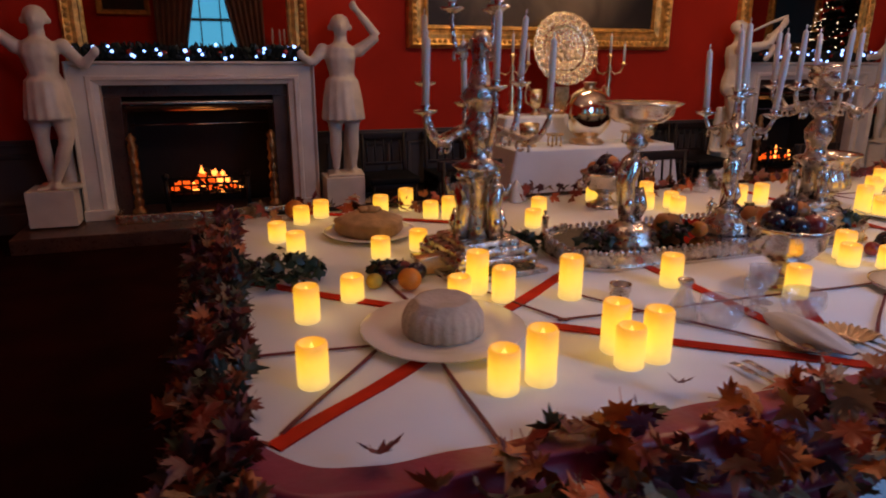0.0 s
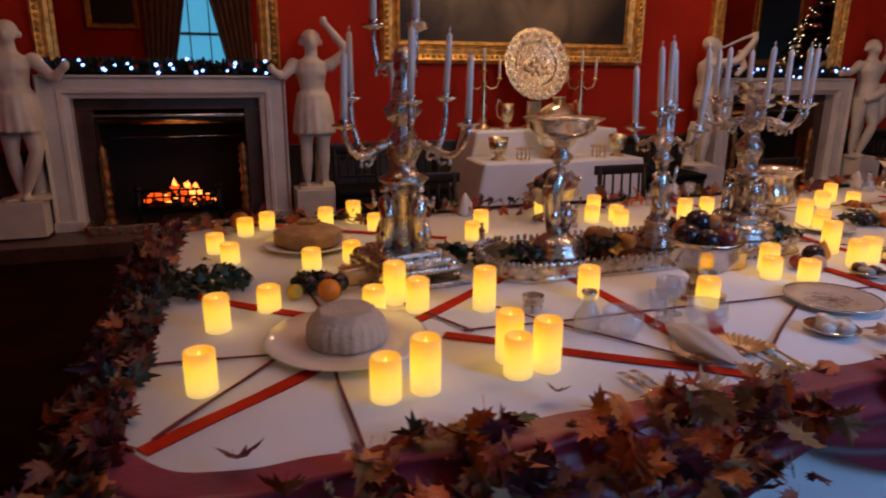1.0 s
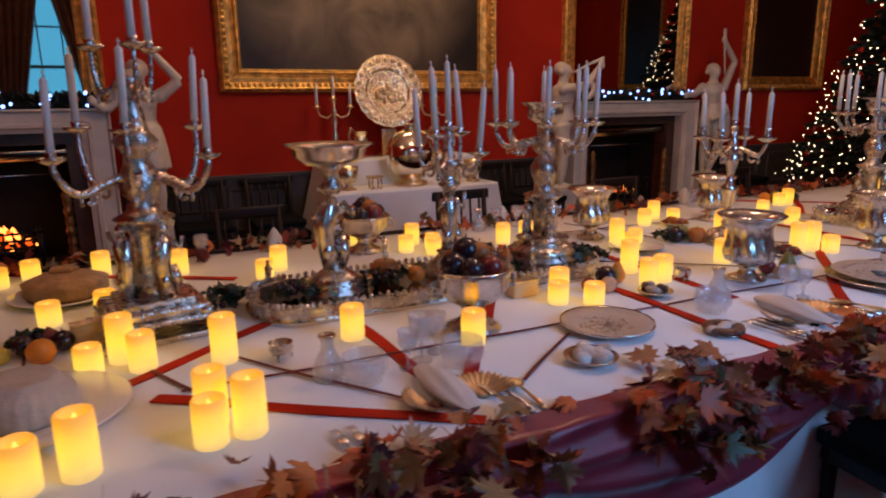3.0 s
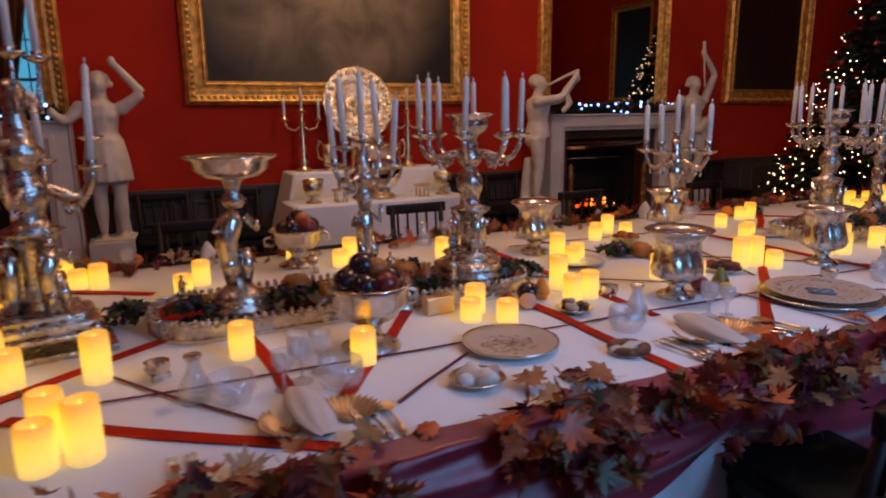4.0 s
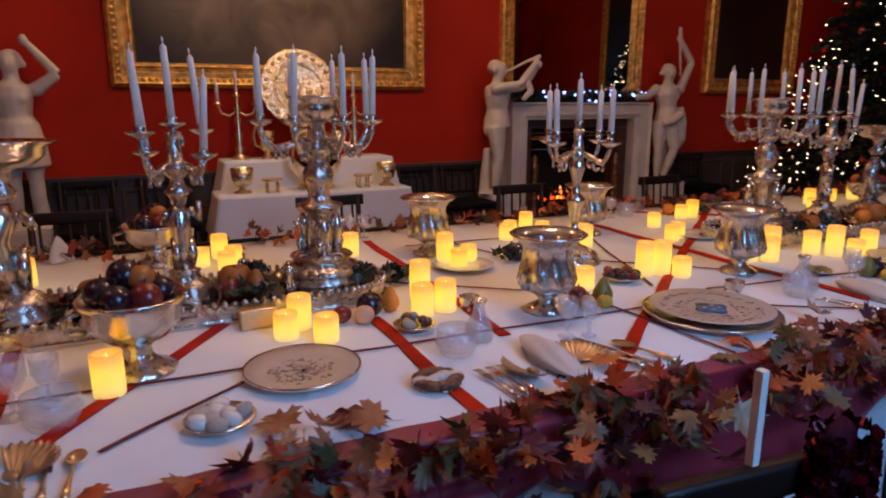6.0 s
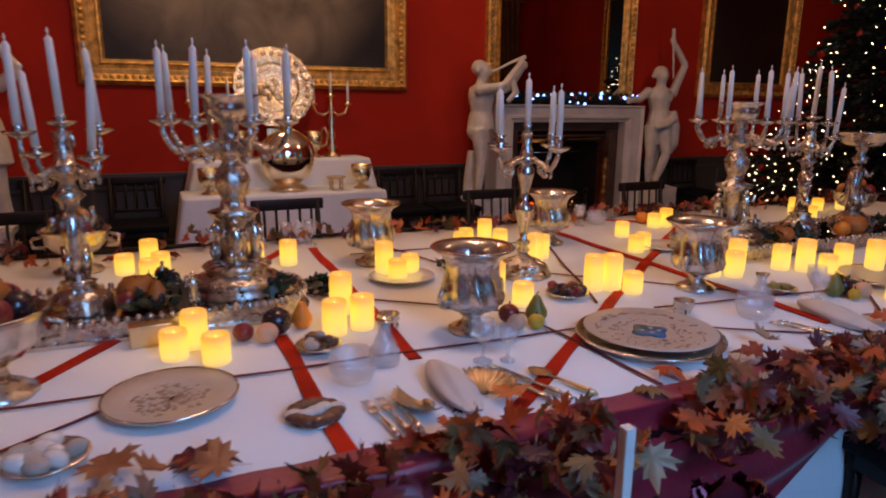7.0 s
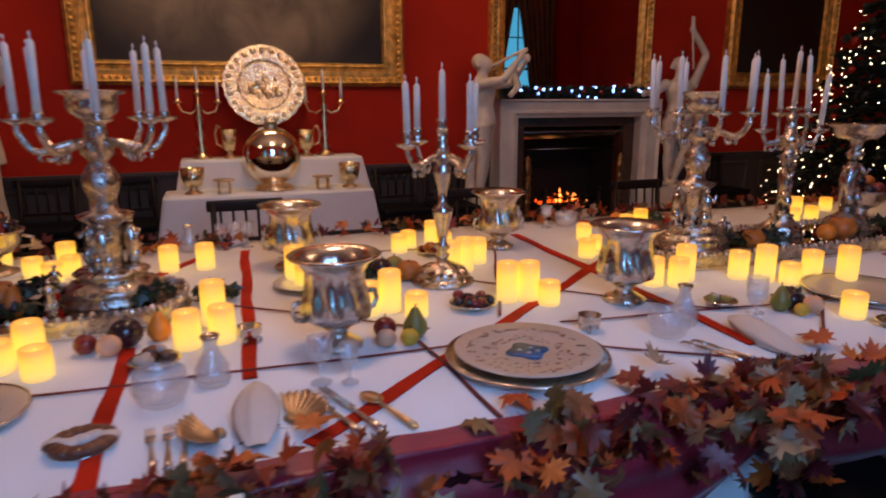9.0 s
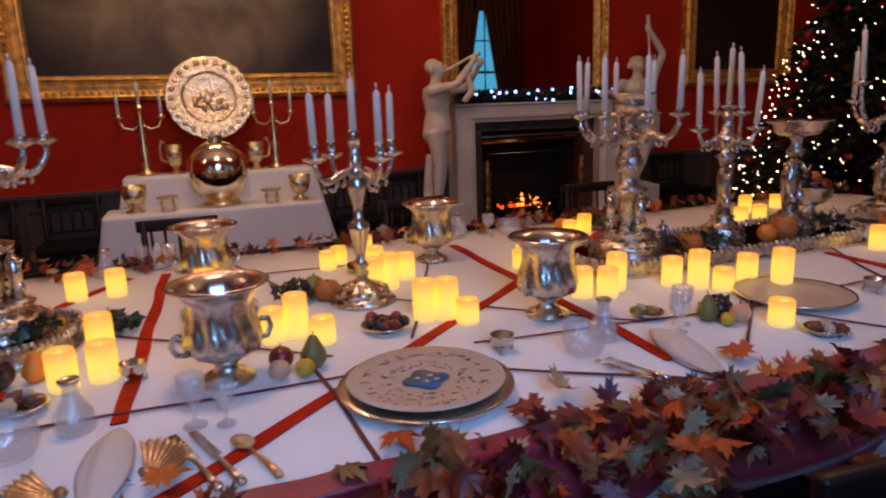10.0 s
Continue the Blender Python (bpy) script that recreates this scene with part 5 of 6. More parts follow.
for x, y, a in ((2.925, 1.338, 110), (3.083, 1.351, -60), (1.571, 1.350, 100), (1.700, 1.342, -50)):
    shell_dish(x, y, a)
napkin(3.009, 1.384, -3, 0.32)
napkin(1.619, 1.404, 4, 0.30)
napkin(4.500, 1.378, -9, 0.34)
napkin(5.896, 1.333, -6, 0.32)
napkin_cone(3.036, 3.394, 0, 0.12)
napkin_cone(4.646, 3.429, 0, 0.12)
napkin_cone(1.608, 3.398, 0, 0.12)
for x, y, a in ((2.302, 2.055, 4), (0.765, 2.328, 10), (5.144, 2.188, -8)):
    bx = thing("glass_block", "low amber glass stand beside the candles", "stand", pose(x, y, TZ + 0.001, 0, 0, a))
    part("block", box(0, 0, 0.03, 0.12, 0.05, 0.06, 0.006), M_AMBER, bx)
    part("lip", box(0, 0, 0.064, 0.126, 0.056, 0.008, 0.003), M_GILT, bx)
for x, y in ((2.056, 2.920), (2.353, 2.682), (2.440, 2.194), (1.426, 2.680), (5.249, 2.375), (6.229, 2.274)):
    t = thing("figurine", "small cast silver figurine on the plateau", "figurine", pose(x, y, PZ if (1.3 < x < 2.8 or x > 5) and y < 2.56 else TZ + 0.001, 0, 0, x * 300))
    part("cast_figure", figure_bm(0.12, int(x * 50)), M_SILVER, t)


# ---------------------------------------------------------------- statues on their pedestals
def limb(points, radii):
    return tube(points, radii, 12)


def statue(x, y, z, turn, left_arm, right_arm, skirt, legs, label, extra=()):
    """A marble figure about 1.45 m high, one plain mesh. Arms are (elbow, hand) places."""
    s = 1.45
    bits = [limb([(0, 0, 0.50 * s), (0.01, 0, 0.56 * s), (0, 0, 0.64 * s), (-0.01, 0, 0.74 * s), (0, 0, 0.80 * s), (0, 0, 0.835 * s)], [0.150, 0.145, 0.115, 0.145, 0.135, 0.055]),
            limb([(0, 0.01, 0.80 * s), (0, -0.01, 0.89 * s)], [0.066, 0.054]),
            ball(0, -0.02, 0.922 * s, 0.080, 0.86, 1.0, 1.15, 16), ball(0, 0.028, 0.945 * s, 0.088, 1.02, 1.0, 0.92, 14), ball(0, -0.10, 0.918 * s, 0.016, 0.8, 1, 1.6, 8),
            ball(-0.055, 0.06, 0.49 * s, 0.085, 1, 1, 1.1), ball(0.055, 0.06, 0.49 * s, 0.085, 1, 1, 1.1), ball(0.085, 0.03, 0.92 * s, 0.03), ball(-0.085, 0.03, 0.92 * s, 0.03),
            ball(-0.065, -0.075, 0.735 * s, 0.055), ball(0.065, -0.075, 0.735 * s, 0.055)]
    for side, (elbow, hand) in ((-1, left_arm), (1, right_arm)):
        sh = (side * 0.165, 0, 0.785 * s)
        mid = [(a + b) / 2 for a, b in zip(sh, elbow)]
        bits += [ball(*sh, 0.062), limb([sh, mid, elbow], [0.056, 0.050, 0.042]), limb([elbow, [(a + b) / 2 for a, b in zip(elbow, hand)], hand], [0.042, 0.038, 0.026]), ball(*hand, 0.036, 1, 1, 1.3)]
    for side, (knee, foot) in ((-1, legs[0]), (1, legs[1])):
        hip = (side * 0.075, 0, 0.51 * s)
        mid = [(a + b) / 2 for a, b in zip(hip, knee)]
        calf = [a * 0.6 + b * 0.4 for a, b in zip(knee, foot)]
        bits += [limb([hip, mid, knee], [0.098, 0.085, 0.058]), limb([knee, calf, foot], [0.056, 0.058, 0.032]), ball(foot[0], foot[1] - 0.05, 0.025, 0.042, 0.85, 1.9, 0.7)]
    if skirt:
        top, low, wide = skirt
        bits.append(lathe([(0.135, low * s), (wide, low * s + 0.01), (wide * 0.93, (low * 0.5 + top * 0.5) * s), (0.15, top * s), (0.135, top * s + 0.02), (0.1, top * s + 0.03)], 72, lambda a, zz: 1 + 0.06 * math.cos(14 * a + zz * 3) * max(0.15, (top * s - zz) / (top - low) / s)))
    bits += [tube(pts, radii, 10) for pts, radii in extra]
    bits.append(tube([(0.06, 0.13, 0.0), (0.05, 0.12, 0.25), (0.07, 0.1, 0.5)], [0.07, 0.06, 0.05], 8))
    bits.append(box(0, 0.02, 0.012, 0.34, 0.34, 0.024, 0.005))
    ob = part("statue", merge(*bits), M_STATUE)
    ob.matrix_basis = pose(x, y, z, 0, 0, turn)
    fuse = ob.modifiers.new("fuse", "REMESH")
    fuse.mode, fuse.voxel_size, fuse.use_smooth_shade = "VOXEL", 0.013, True
    sm = ob.modifiers.new("soften", "SMOOTH")
    sm.factor, sm.iterations = 0.5, 4
    return tagged(ob, label, "statue", group="marble statues")


def pedestal(x, y, w, h):
    p = thing("pedestal", "square veined white marble pedestal under a statue", "pedestal", pose(x, y, 0.0), group="statue pedestals")
    part("block", box(0, 0, (h + 0.142) / 2, w, w, h - 0.142, 0.01), M_MARBLE, p, smooth=False)
    return p


STRAIGHT = (((-0.08, -0.03, 0.40), (-0.085, 0.0, 0.06)), ((0.08, -0.02, 0.40), (0.075, 0.02, 0.06)))
CROSSED = (((-0.085, -0.02, 0.40), (-0.07, 0.02, 0.06)), ((0.10, -0.07, 0.40), (-0.02, -0.06, 0.06)))
SY = 6.22
for x, w, h in ((-1.345, 0.36, 0.445), (1.10, 0.36, 0.43), (5.64, 0.36, 0.47), (8.08, 0.36, 0.49)):
    pedestal(x, SY, w, h)
statue(-1.28, SY, 0.446, 4, ((-0.34, -0.05, 1.30), (-0.42, -0.04, 1.52)), ((0.30, -0.04, 0.99), (0.40, -0.10, 1.10)), (0.60, 0.385, 0.185), CROSSED, "marble dancing figure with a raised arm and short tunic")
statue(1.13, SY, 0.431, -6, ((-0.27, -0.04, 1.02), (-0.36, -0.08, 1.10)), ((0.33, -0.02, 1.26), (0.12, -0.02, 1.52)), (0.60, 0.35, 0.195), STRAIGHT, "marble figure leaning with an arm over its head")
statue(5.60, SY, 0.471, 55, ((-0.22, -0.26, 1.18), (-0.10, -0.42, 1.42)), ((0.22, -0.26, 1.16), (0.10, -0.44, 1.40)), None, STRAIGHT, "marble figure playing a pipe beside the chimneypiece", (([(0.0, -0.12, 1.33), (0.0, -0.30, 1.42), (0.0, -0.46, 1.48)], [0.016, 0.018, 0.026]), ([(0.10, -0.30, 1.30), (0.04, -0.36, 1.12), (0.0, -0.28, 1.02)], [0.03, 0.04, 0.03])))
statue(8.04, SY, 0.491, -12, ((-0.30, -0.04, 1.05), (-0.46, -0.10, 1.04)), ((0.30, 0.0, 1.46), (0.10, -0.02, 1.74)), None, CROSSED, "marble figure holding a staff high above its head",
       (([(0.14, -0.03, 1.30), (0.11, -0.03, 1.6), (0.09, -0.03, 1.88)], [0.014, 0.016, 0.026]), ([(0.17, -0.02, 0.92), (0.20, -0.03, 0.74), (0.19, -0.04, 0.52), (0.17, -0.02, 0.40)], [0.05, 0.07, 0.075, 0.03]), ([(-0.10, -0.13, 0.72), (0.02, -0.15, 0.76), (0.16, -0.10, 0.84)], [0.03, 0.045, 0.05])))


# ---------------------------------------------------------------- leaves
def leaf_material(name, island, cols):
    m = bpy.data.materials.new(name)
    m.use_nodes = True
    n, k = m.node_tree.nodes, m.node_tree.links
    b = n["Principled BSDF"]
    rnd = n.new("ShaderNodeNewGeometry").outputs["Random Per Island"] if island else n.new("ShaderNodeObjectInfo").outputs["Random"]
    ramp = n.new("ShaderNodeValToRGB")
    ramp.color_ramp.interpolation = "CONSTANT"
    ramp.color_ramp.elements[0].color = (*cols[0][1], 1)
    ramp.color_ramp.elements[1].position, ramp.color_ramp.elements[1].color = cols[1][0], (*cols[1][1], 1)
    for pos, col in cols[2:]:
        ramp.color_ramp.elements.new(pos).color = (*col, 1)
    k.new(rnd, ramp.inputs["Fac"])
    tc, no = n.new("ShaderNodeTexCoord"), n.new("ShaderNodeTexNoise")
    no.inputs["Scale"].default_value = 28
    k.new(tc.outputs["Object"], no.inputs["Vector"])
    mix = n.new("ShaderNodeMix")
    mix.data_type, mix.blend_type = "RGBA", "MULTIPLY"
    mix.inputs["Factor"].default_value = 0.7
    shade = n.new("ShaderNodeValToRGB")
    shade.color_ramp.elements[0].color, shade.color_ramp.elements[1].color = (0.35, 0.3, 0.28, 1), (1.5, 1.35, 1.2, 1)
    k.new(no.outputs["Fac"], shade.inputs["Fac"])
    k.new(ramp.outputs["Color"], mix.inputs["A"])
    k.new(shade.outputs["Color"], mix.inputs["B"])
    k.new(mix.outputs["Result"], b.inputs["Base Color"])
    b.inputs["Roughness"].default_value = 0.48
    bp = n.new("ShaderNodeBump")
    bp.inputs["Strength"].default_value, bp.inputs["Distance"].default_value = 0.4, 0.01
    k.new(no.outputs["Fac"], bp.inputs["Height"])
    k.new(bp.outputs[0], b.inputs["Normal"])
    return m


AUTUMN = ((0.0, (0.22, 0.026, 0.016)), (0.14, (0.44, 0.080, 0.018)), (0.34, (0.52, 0.15, 0.028)), (0.46, (0.12, 0.014, 0.024)), (0.58, (0.30, 0.11, 0.045)), (0.70, (0.19, 0.115, 0.05)), (0.79, (0.07, 0.011, 0.016)), (0.86, (0.40, 0.28, 0.17)), (0.95, (0.07, 0.065, 0.024)))
# darker set of leaf colours, for the garland round the table's end
AUTUMN_DARK = ((0.0, (0.10, 0.012, 0.014)), (0.20, (0.20, 0.030, 0.014)), (0.36, (0.34, 0.085, 0.020)), (0.48, (0.07, 0.010, 0.020)), (0.62, (0.15, 0.055, 0.025)), (0.80, (0.24, 0.15, 0.09)), (0.88, (0.03, 0.034, 0.018)))
M_LEAF = leaf_material("autumn_leaf", False, AUTUMN)
M_LEAVES = leaf_material("autumn_leaves_heaped", True, AUTUMN)
M_DARK_LEAVES = leaf_material("dark_autumn_leaves", True, AUTUMN_DARK)
MAPLE = ((0, -0.35), (0.10, -0.22), (0.42, -0.38), (0.36, -0.16), (0.62, -0.12), (0.50, 0.04), (0.86, 0.22), (0.60, 0.26), (0.66, 0.46), (0.40, 0.34), (0.26, 0.30), (0.32, 0.62), (0.16, 0.58), (0, 1.0))


def maple(size, curl, fold):
    """A five-lobed leaf, folded along its rib and curled at the tips, as vertices and faces."""
    rim = [(x, y) for x, y in MAPLE] + [(-x, y) for x, y in MAPLE[-2:0:-1]]
    verts = [(0, 0.05 * size, 0)]
    for i, (x, y) in enumerate(rim):
        d = math.hypot(x, y)
        verts.append((x * size, y * size, size * (fold * abs(x) - curl * d * d + 0.05 * math.sin(i * 1.9))))
    n = len(rim)
    faces = [(0, 1 + i, 1 + (i + 1) % n) for i in range(n)]
    stalk = len(verts)
    verts += [(-0.012 * size, -0.3 * size, 0), (0.012 * size, -0.3 * size, 0), (0.02 * size, -0.75 * size, 0.1 * size), (0.0, -0.75 * size, 0.1 * size)]
    faces.append((stalk, stalk + 1, stalk + 2, stalk + 3))
    return verts, faces


LEAF_MESHES = []
for i, (size, curl, fold) in enumerate(((0.060, 0.35, 0.40), (0.066, 0.65, 0.25), (0.055, -0.45, 0.35), (0.072, 0.45, 0.55), (0.062, 0.85, 0.2))):
    me = bpy.data.meshes.new("leaf")
    v, f = maple(size, curl, fold)
    me.from_pydata(v, [], f)
    me.polygons.foreach_set("use_smooth", [True] * len(me.polygons))
    me.materials.append(M_LEAF)
    LEAF_MESHES.append(me)


CLUSTERS = ((0.74, 0.20), (1.38, 0.32), (2.24, 0.20), (2.95, 0.38), (3.63, 0.15), (4.20, 0.32), (4.86, 0.26), (5.9, 0.40), (7.0, 0.5))


def garland_spot(g, x0, x1):
    """A place and pose of one leaf round the rope along the table's front edge."""
    x = g.uniform(x0, x1)
    gap = max(math.exp(-((x - c) / w) ** 4) for c, w in CLUSTERS)
    spread = 0.55 + 0.6 * gap
    a = radians(g.uniform(10, 210))
    r = g.uniform(0.03, 0.13) * spread
    cy, cz = TY0 - 0.075, TZ - 0.022
    y, z = cy + r * math.cos(a) * 0.85, cz + r * math.sin(a) * 0.72 - (0.19 * gap * g.random() ** 1.6 if g.random() < 0.6 else 0)
    if y > TY0 - 0.02:
        z = max(z, TZ + 0.025)
    return x, y, z, math.degrees(a), gap


def stuff_leaves(name, spots, sizes, parent, mat=M_LEAVES):
    verts, faces = [], []
    g = random.Random(len(spots))
    for m in spots:
        v, f = maple(g.uniform(*sizes), g.uniform(-0.5, 0.9), g.uniform(0.1, 0.7))
        o = len(verts)
        verts += [tuple(m @ Vector(p)) for p in v]
        faces += [tuple(i + o for i in t) for t in f]
    me = bpy.data.meshes.new(name)
    me.from_pydata(verts, [], faces)
    me.polygons.foreach_set("use_smooth", [True] * len(me.polygons))
    me.materials.append(mat)
    ob = new(name, me)
    ob.parent = parent
    return tagged(ob, kind="stuff")


garland = thing("leaf_garland", "thick garland of russet and plum maple leaves on the table's edge", "garland")
g = random.Random(12)
rope = [(TX0 + 0.1 + 7.5 * i / 80, TY0 - 0.055 + 0.01 * math.sin(i), TZ - 0.085 + 0.01 * math.sin(i * 0.7)) for i in range(81)]
part("stem", tube(rope, 0.005, 6), M_WOOD, garland)


def leaf_pose(x, y, z, a, g, wild=40):
    return pose(x, y, z, 90 - a + g.uniform(-wild, wild) - 60, g.uniform(-wild, wild), g.uniform(0, 360))


made = 0
while made < 300:
    x, y, z, a, gap = garland_spot(g, 0.35, 5.6)
    if g.random() > 0.05 + 0.95 * gap:
        continue
    ob = new("leaf", LEAF_MESHES[made % 5])
    ob.parent = garland
    ob.matrix_basis = leaf_pose(x, y - 0.012, z + 0.008, a, g) @ Matrix.Scale(g.uniform(0.75, 1.2), 4)
    made += 1
spots = []
while len(spots) < 640:
    x, y, z, a, gap = garland_spot(g, 0.15, 7.6)
    if g.random() > 0.03 + 0.97 * gap:
        continue
    spots.append(leaf_pose(x, y + 0.01, z, a, g, 60))
stuff_leaves("small_leaves", spots, (0.044, 0.066), garland)
# loose leaves lying just inside the edge
for i, (x, y, a, s) in enumerate(((2.225, 1.285, 20, 1.35), (2.38, 1.262, -40, 1.55), (2.31, 1.235, 150, 1.3), (2.42, 1.215, 70, 1.2), (3.02, 1.30, 60, 1.2), (3.12, 1.27, -30, 1.2), (3.60, 1.25, 200, 1.1), (4.05, 1.29, 80, 1.25), (1.72, 1.20, 100, 1.0), (1.86, 1.17, 60, 0.9), (0.70, 1.17, 70, 1.0), (0.92, 1.17, -20, 0.9), (1.06, 1.26, 150, 0.7), (3.92, 1.22, 30, 1.0), (3.46, 1.16, -70, 1.1), (4.62, 1.28, 10, 1.3), (5.05, 1.30, 45, 1.0), (0.30, 1.20, 190, 1.1))):
    lf = thing("fallen_leaf", "dry russet maple leaf lying on the cloth", "leaf", pose(x, y, TZ + 0.028, 12, -8, a), group="loose leaves")
    ob = new("blade", LEAF_MESHES[i % 5])
    ob.parent = lf
    ob.matrix_basis = Matrix.Scale(s, 4)

# garlands round the end and along the far edge of the table
end_garland = thing("leaf_garland", "dark russet leaf garland hanging round the table's end", "garland")
spots = []
for i in range(620):
    y = g.uniform(TY0 - 0.05, TY1)
    a = radians(g.uniform(-30, 200))
    r = g.uniform(0.03, 0.11)
    x, z = TX0 - 0.035 - r * math.cos(a), TZ - 0.05 + r * math.sin(a) * 0.7 - 0.16 * g.random() ** 2
    if x > TX0:
        z = max(z, TZ + 0.03)
    spots.append(pose(x, y, z, g.uniform(-70, 70), -60 + g.uniform(-60, 60), g.uniform(0, 360)))
stuff_leaves("leaves", spots, (0.04, 0.075), end_garland, M_DARK_LEAVES)
part("stem", tube([(TX0 - 0.03, TY0 + 0.05 + (TY1 - TY0 - 0.1) * i / 30, TZ - 0.05) for i in range(31)], 0.012, 6), M_WOOD, end_garland)
far_garland = thing("leaf_garland", "autumn leaf garland with gourds along the table's far edge", "garland")
spots = []
for i in range(360):
    x = g.uniform(TX0 + 0.1, TX1 - 0.1)
    y = TY1 + g.gauss(-0.05, 0.07)
    z = TZ + 0.022 + 0.06 * g.random() ** 1.5
    if y > TY1:
        z -= (y - TY1) * 1.2
    spots.append(pose(x, y, z, g.uniform(-70, 70), g.uniform(-70, 70), g.uniform(0, 360)))
stuff_leaves("leaves", spots, (0.035, 0.065), far_garland)
part("stem", tube([(TX0 + 0.2 + 7.3 * i / 60, TY1 - 0.01, TZ + 0.016) for i in range(61)], 0.012, 6), M_WOOD, far_garland)


# ---------------------------------------------------------------- chairs
def chair(seat_z, back_z, w, label, group):
    """A dark mahogany chair, its seat's middle at the origin, facing +y."""
    c = thing("dining_chair", label, "chair", group=group)
    part("seat", box(0, 0, seat_z - 0.03, w, w, 0.06, 0.018), M_SEAT, c)
    part("seat_rail", box(0, 0, seat_z - 0.085, w - 0.03, w - 0.03, 0.055, 0.006), M_WOOD, c)
    for sx in (-1, 1):
        part("leg", tube([(sx * (w / 2 - 0.04), w / 2 - 0.04, 0), (sx * (w / 2 - 0.035), w / 2 - 0.035, seat_z - 0.06)], [0.016, 0.024], 10), M_WOOD, c)
        part("leg", tube([(sx * (w / 2 - 0.03), -w / 2 - 0.05, 0), (sx * (w / 2 - 0.03), -w / 2 + 0.02, seat_z - 0.05), (sx * (w / 2 - 0.03), -w / 2 - 0.03, back_z)], [0.018, 0.022, 0.017], 10), M_WOOD, c)
    part("top_rail", box(0, -w / 2 - 0.03, back_z - 0.03, w + 0.02, 0.032, 0.07, 0.012), M_WOOD, c)
    part("cross_rail", box(0, -w / 2 - 0.005, seat_z + 0.07, w - 0.05, 0.022, 0.03, 0.005), M_WOOD, c)
    n = 5
    for i in range(n):
        x = (i - (n - 1) / 2) * (w - 0.14) / (n - 1)
        part("slat", tube([(x, -w / 2 - 0.005, seat_z + 0.07), (x, -w / 2 - 0.024, back_z - 0.06)], 0.009, 6), M_WOOD, c)
    return c


near = chair(0.475, 0.80, 0.42, "dark mahogany chair drawn up to the banqueting table", "chairs at the table")
near.matrix_basis = pose(2.98, 0.885, 0, 0, 0, -5)
for x, y in ((4.43, 0.91), (5.88, 0.89), (7.2, 0.88)):
    copy_thing(near, pose(x, y, 0, 0, 0, -5))
far = chair(0.46, 0.85, 0.44, "dark mahogany dining chair beyond the table", "chairs beyond the table")
far.matrix_basis = pose(3.12, 3.86, 0, 0, 0, 180)
for x in (1.6, 4.6, 6.0):
    copy_thing(far, pose(x, 3.86, 0, 0, 0, 180))
side = chair(0.42, 0.79, 0.48, "dark slat-backed chair against the dado", "chairs along the wall")
side.matrix_basis = pose(1.55, 6.16, 0, 0, 0, 180)
for x in (2.20, 4.72, 5.24, 8.7):
    copy_thing(side, pose(x, 6.16, 0, 0, 0, 180))

# slim white post of the visitors' barrier
post = thing("barrier_post", "slim white barrier post standing before the table", "post", pose(2.955, 0.655, 0))
part("shaft", box(0, 0, 0.50, 0.018, 0.018, 0.98, 0.003), M_TAPER, post, smooth=False)
part("foot", lathe([(0.10, 0), (0.10, 0.008), (0.03, 0.02), (0.014, 0.03)], 24), M_BLACK, post)

# sequinned wine-red sash tied over the nearest chair's back
M_SASH = material("wine_cloth", (0.05, 0.003, 0.010), 0.7, vary=0.3, scale=9, fine=90, bump=0.2, spec=0.1)
M_SEQUIN = material("wine_sequins", (0.10, 0.005, 0.018), 0.25, metal=0.7, vary=0.3, scale=30, fine=60, bump=0.1, per_island=0.6)
sash = thing("sequin_sash", "wine-red sequinned sash hanging over a chair back", "sash", pose(3.11, 0.60, 0.64))
g = random.Random(31)
verts, faces = [], []
for i in range(1500):
    u, a = g.random(), g.uniform(0, 6.28)
    wide = 0.05 + 0.10 * u
    p = Vector((wide * math.cos(a), 0.05 * math.sin(a) - 0.01, 0.24 - 0.55 * u))
    q = Euler((g.uniform(-1, 1) + 1.57, g.uniform(-1, 1), g.uniform(0, 6.28))).to_matrix()
    o = len(verts)
    verts += [tuple(p + q @ Vector((0.012 * math.cos(t), 0.012 * math.sin(t), 0))) for t in (0, 1.26, 2.51, 3.77, 5.03)]
    faces.append((o, o + 1, o + 2, o + 3, o + 4))
me = bpy.data.meshes.new("sequin_covering")
me.from_pydata(verts, [], faces)
me.materials.append(M_SEQUIN)
ob = new("sequin_covering", me)
ob.parent = sash
tagged(ob, kind="stuff")
part("cloth", shift(lathe([(0.13, -0.31), (0.14, -0.28), (0.09, 0.0), (0.05, 0.22), (0.01, 0.25)], 24, lambda a, z: 1 + 0.12 * math.cos(6 * a)), Matrix.Diagonal((0.95, 0.33, 1, 1))), M_SASH, sash)

# ---------------------------------------------------------------- the tiered sideboard and its plate
sb = thing("sideboard", "two-tiered buffet under a white cloth against the wall", "sideboard")


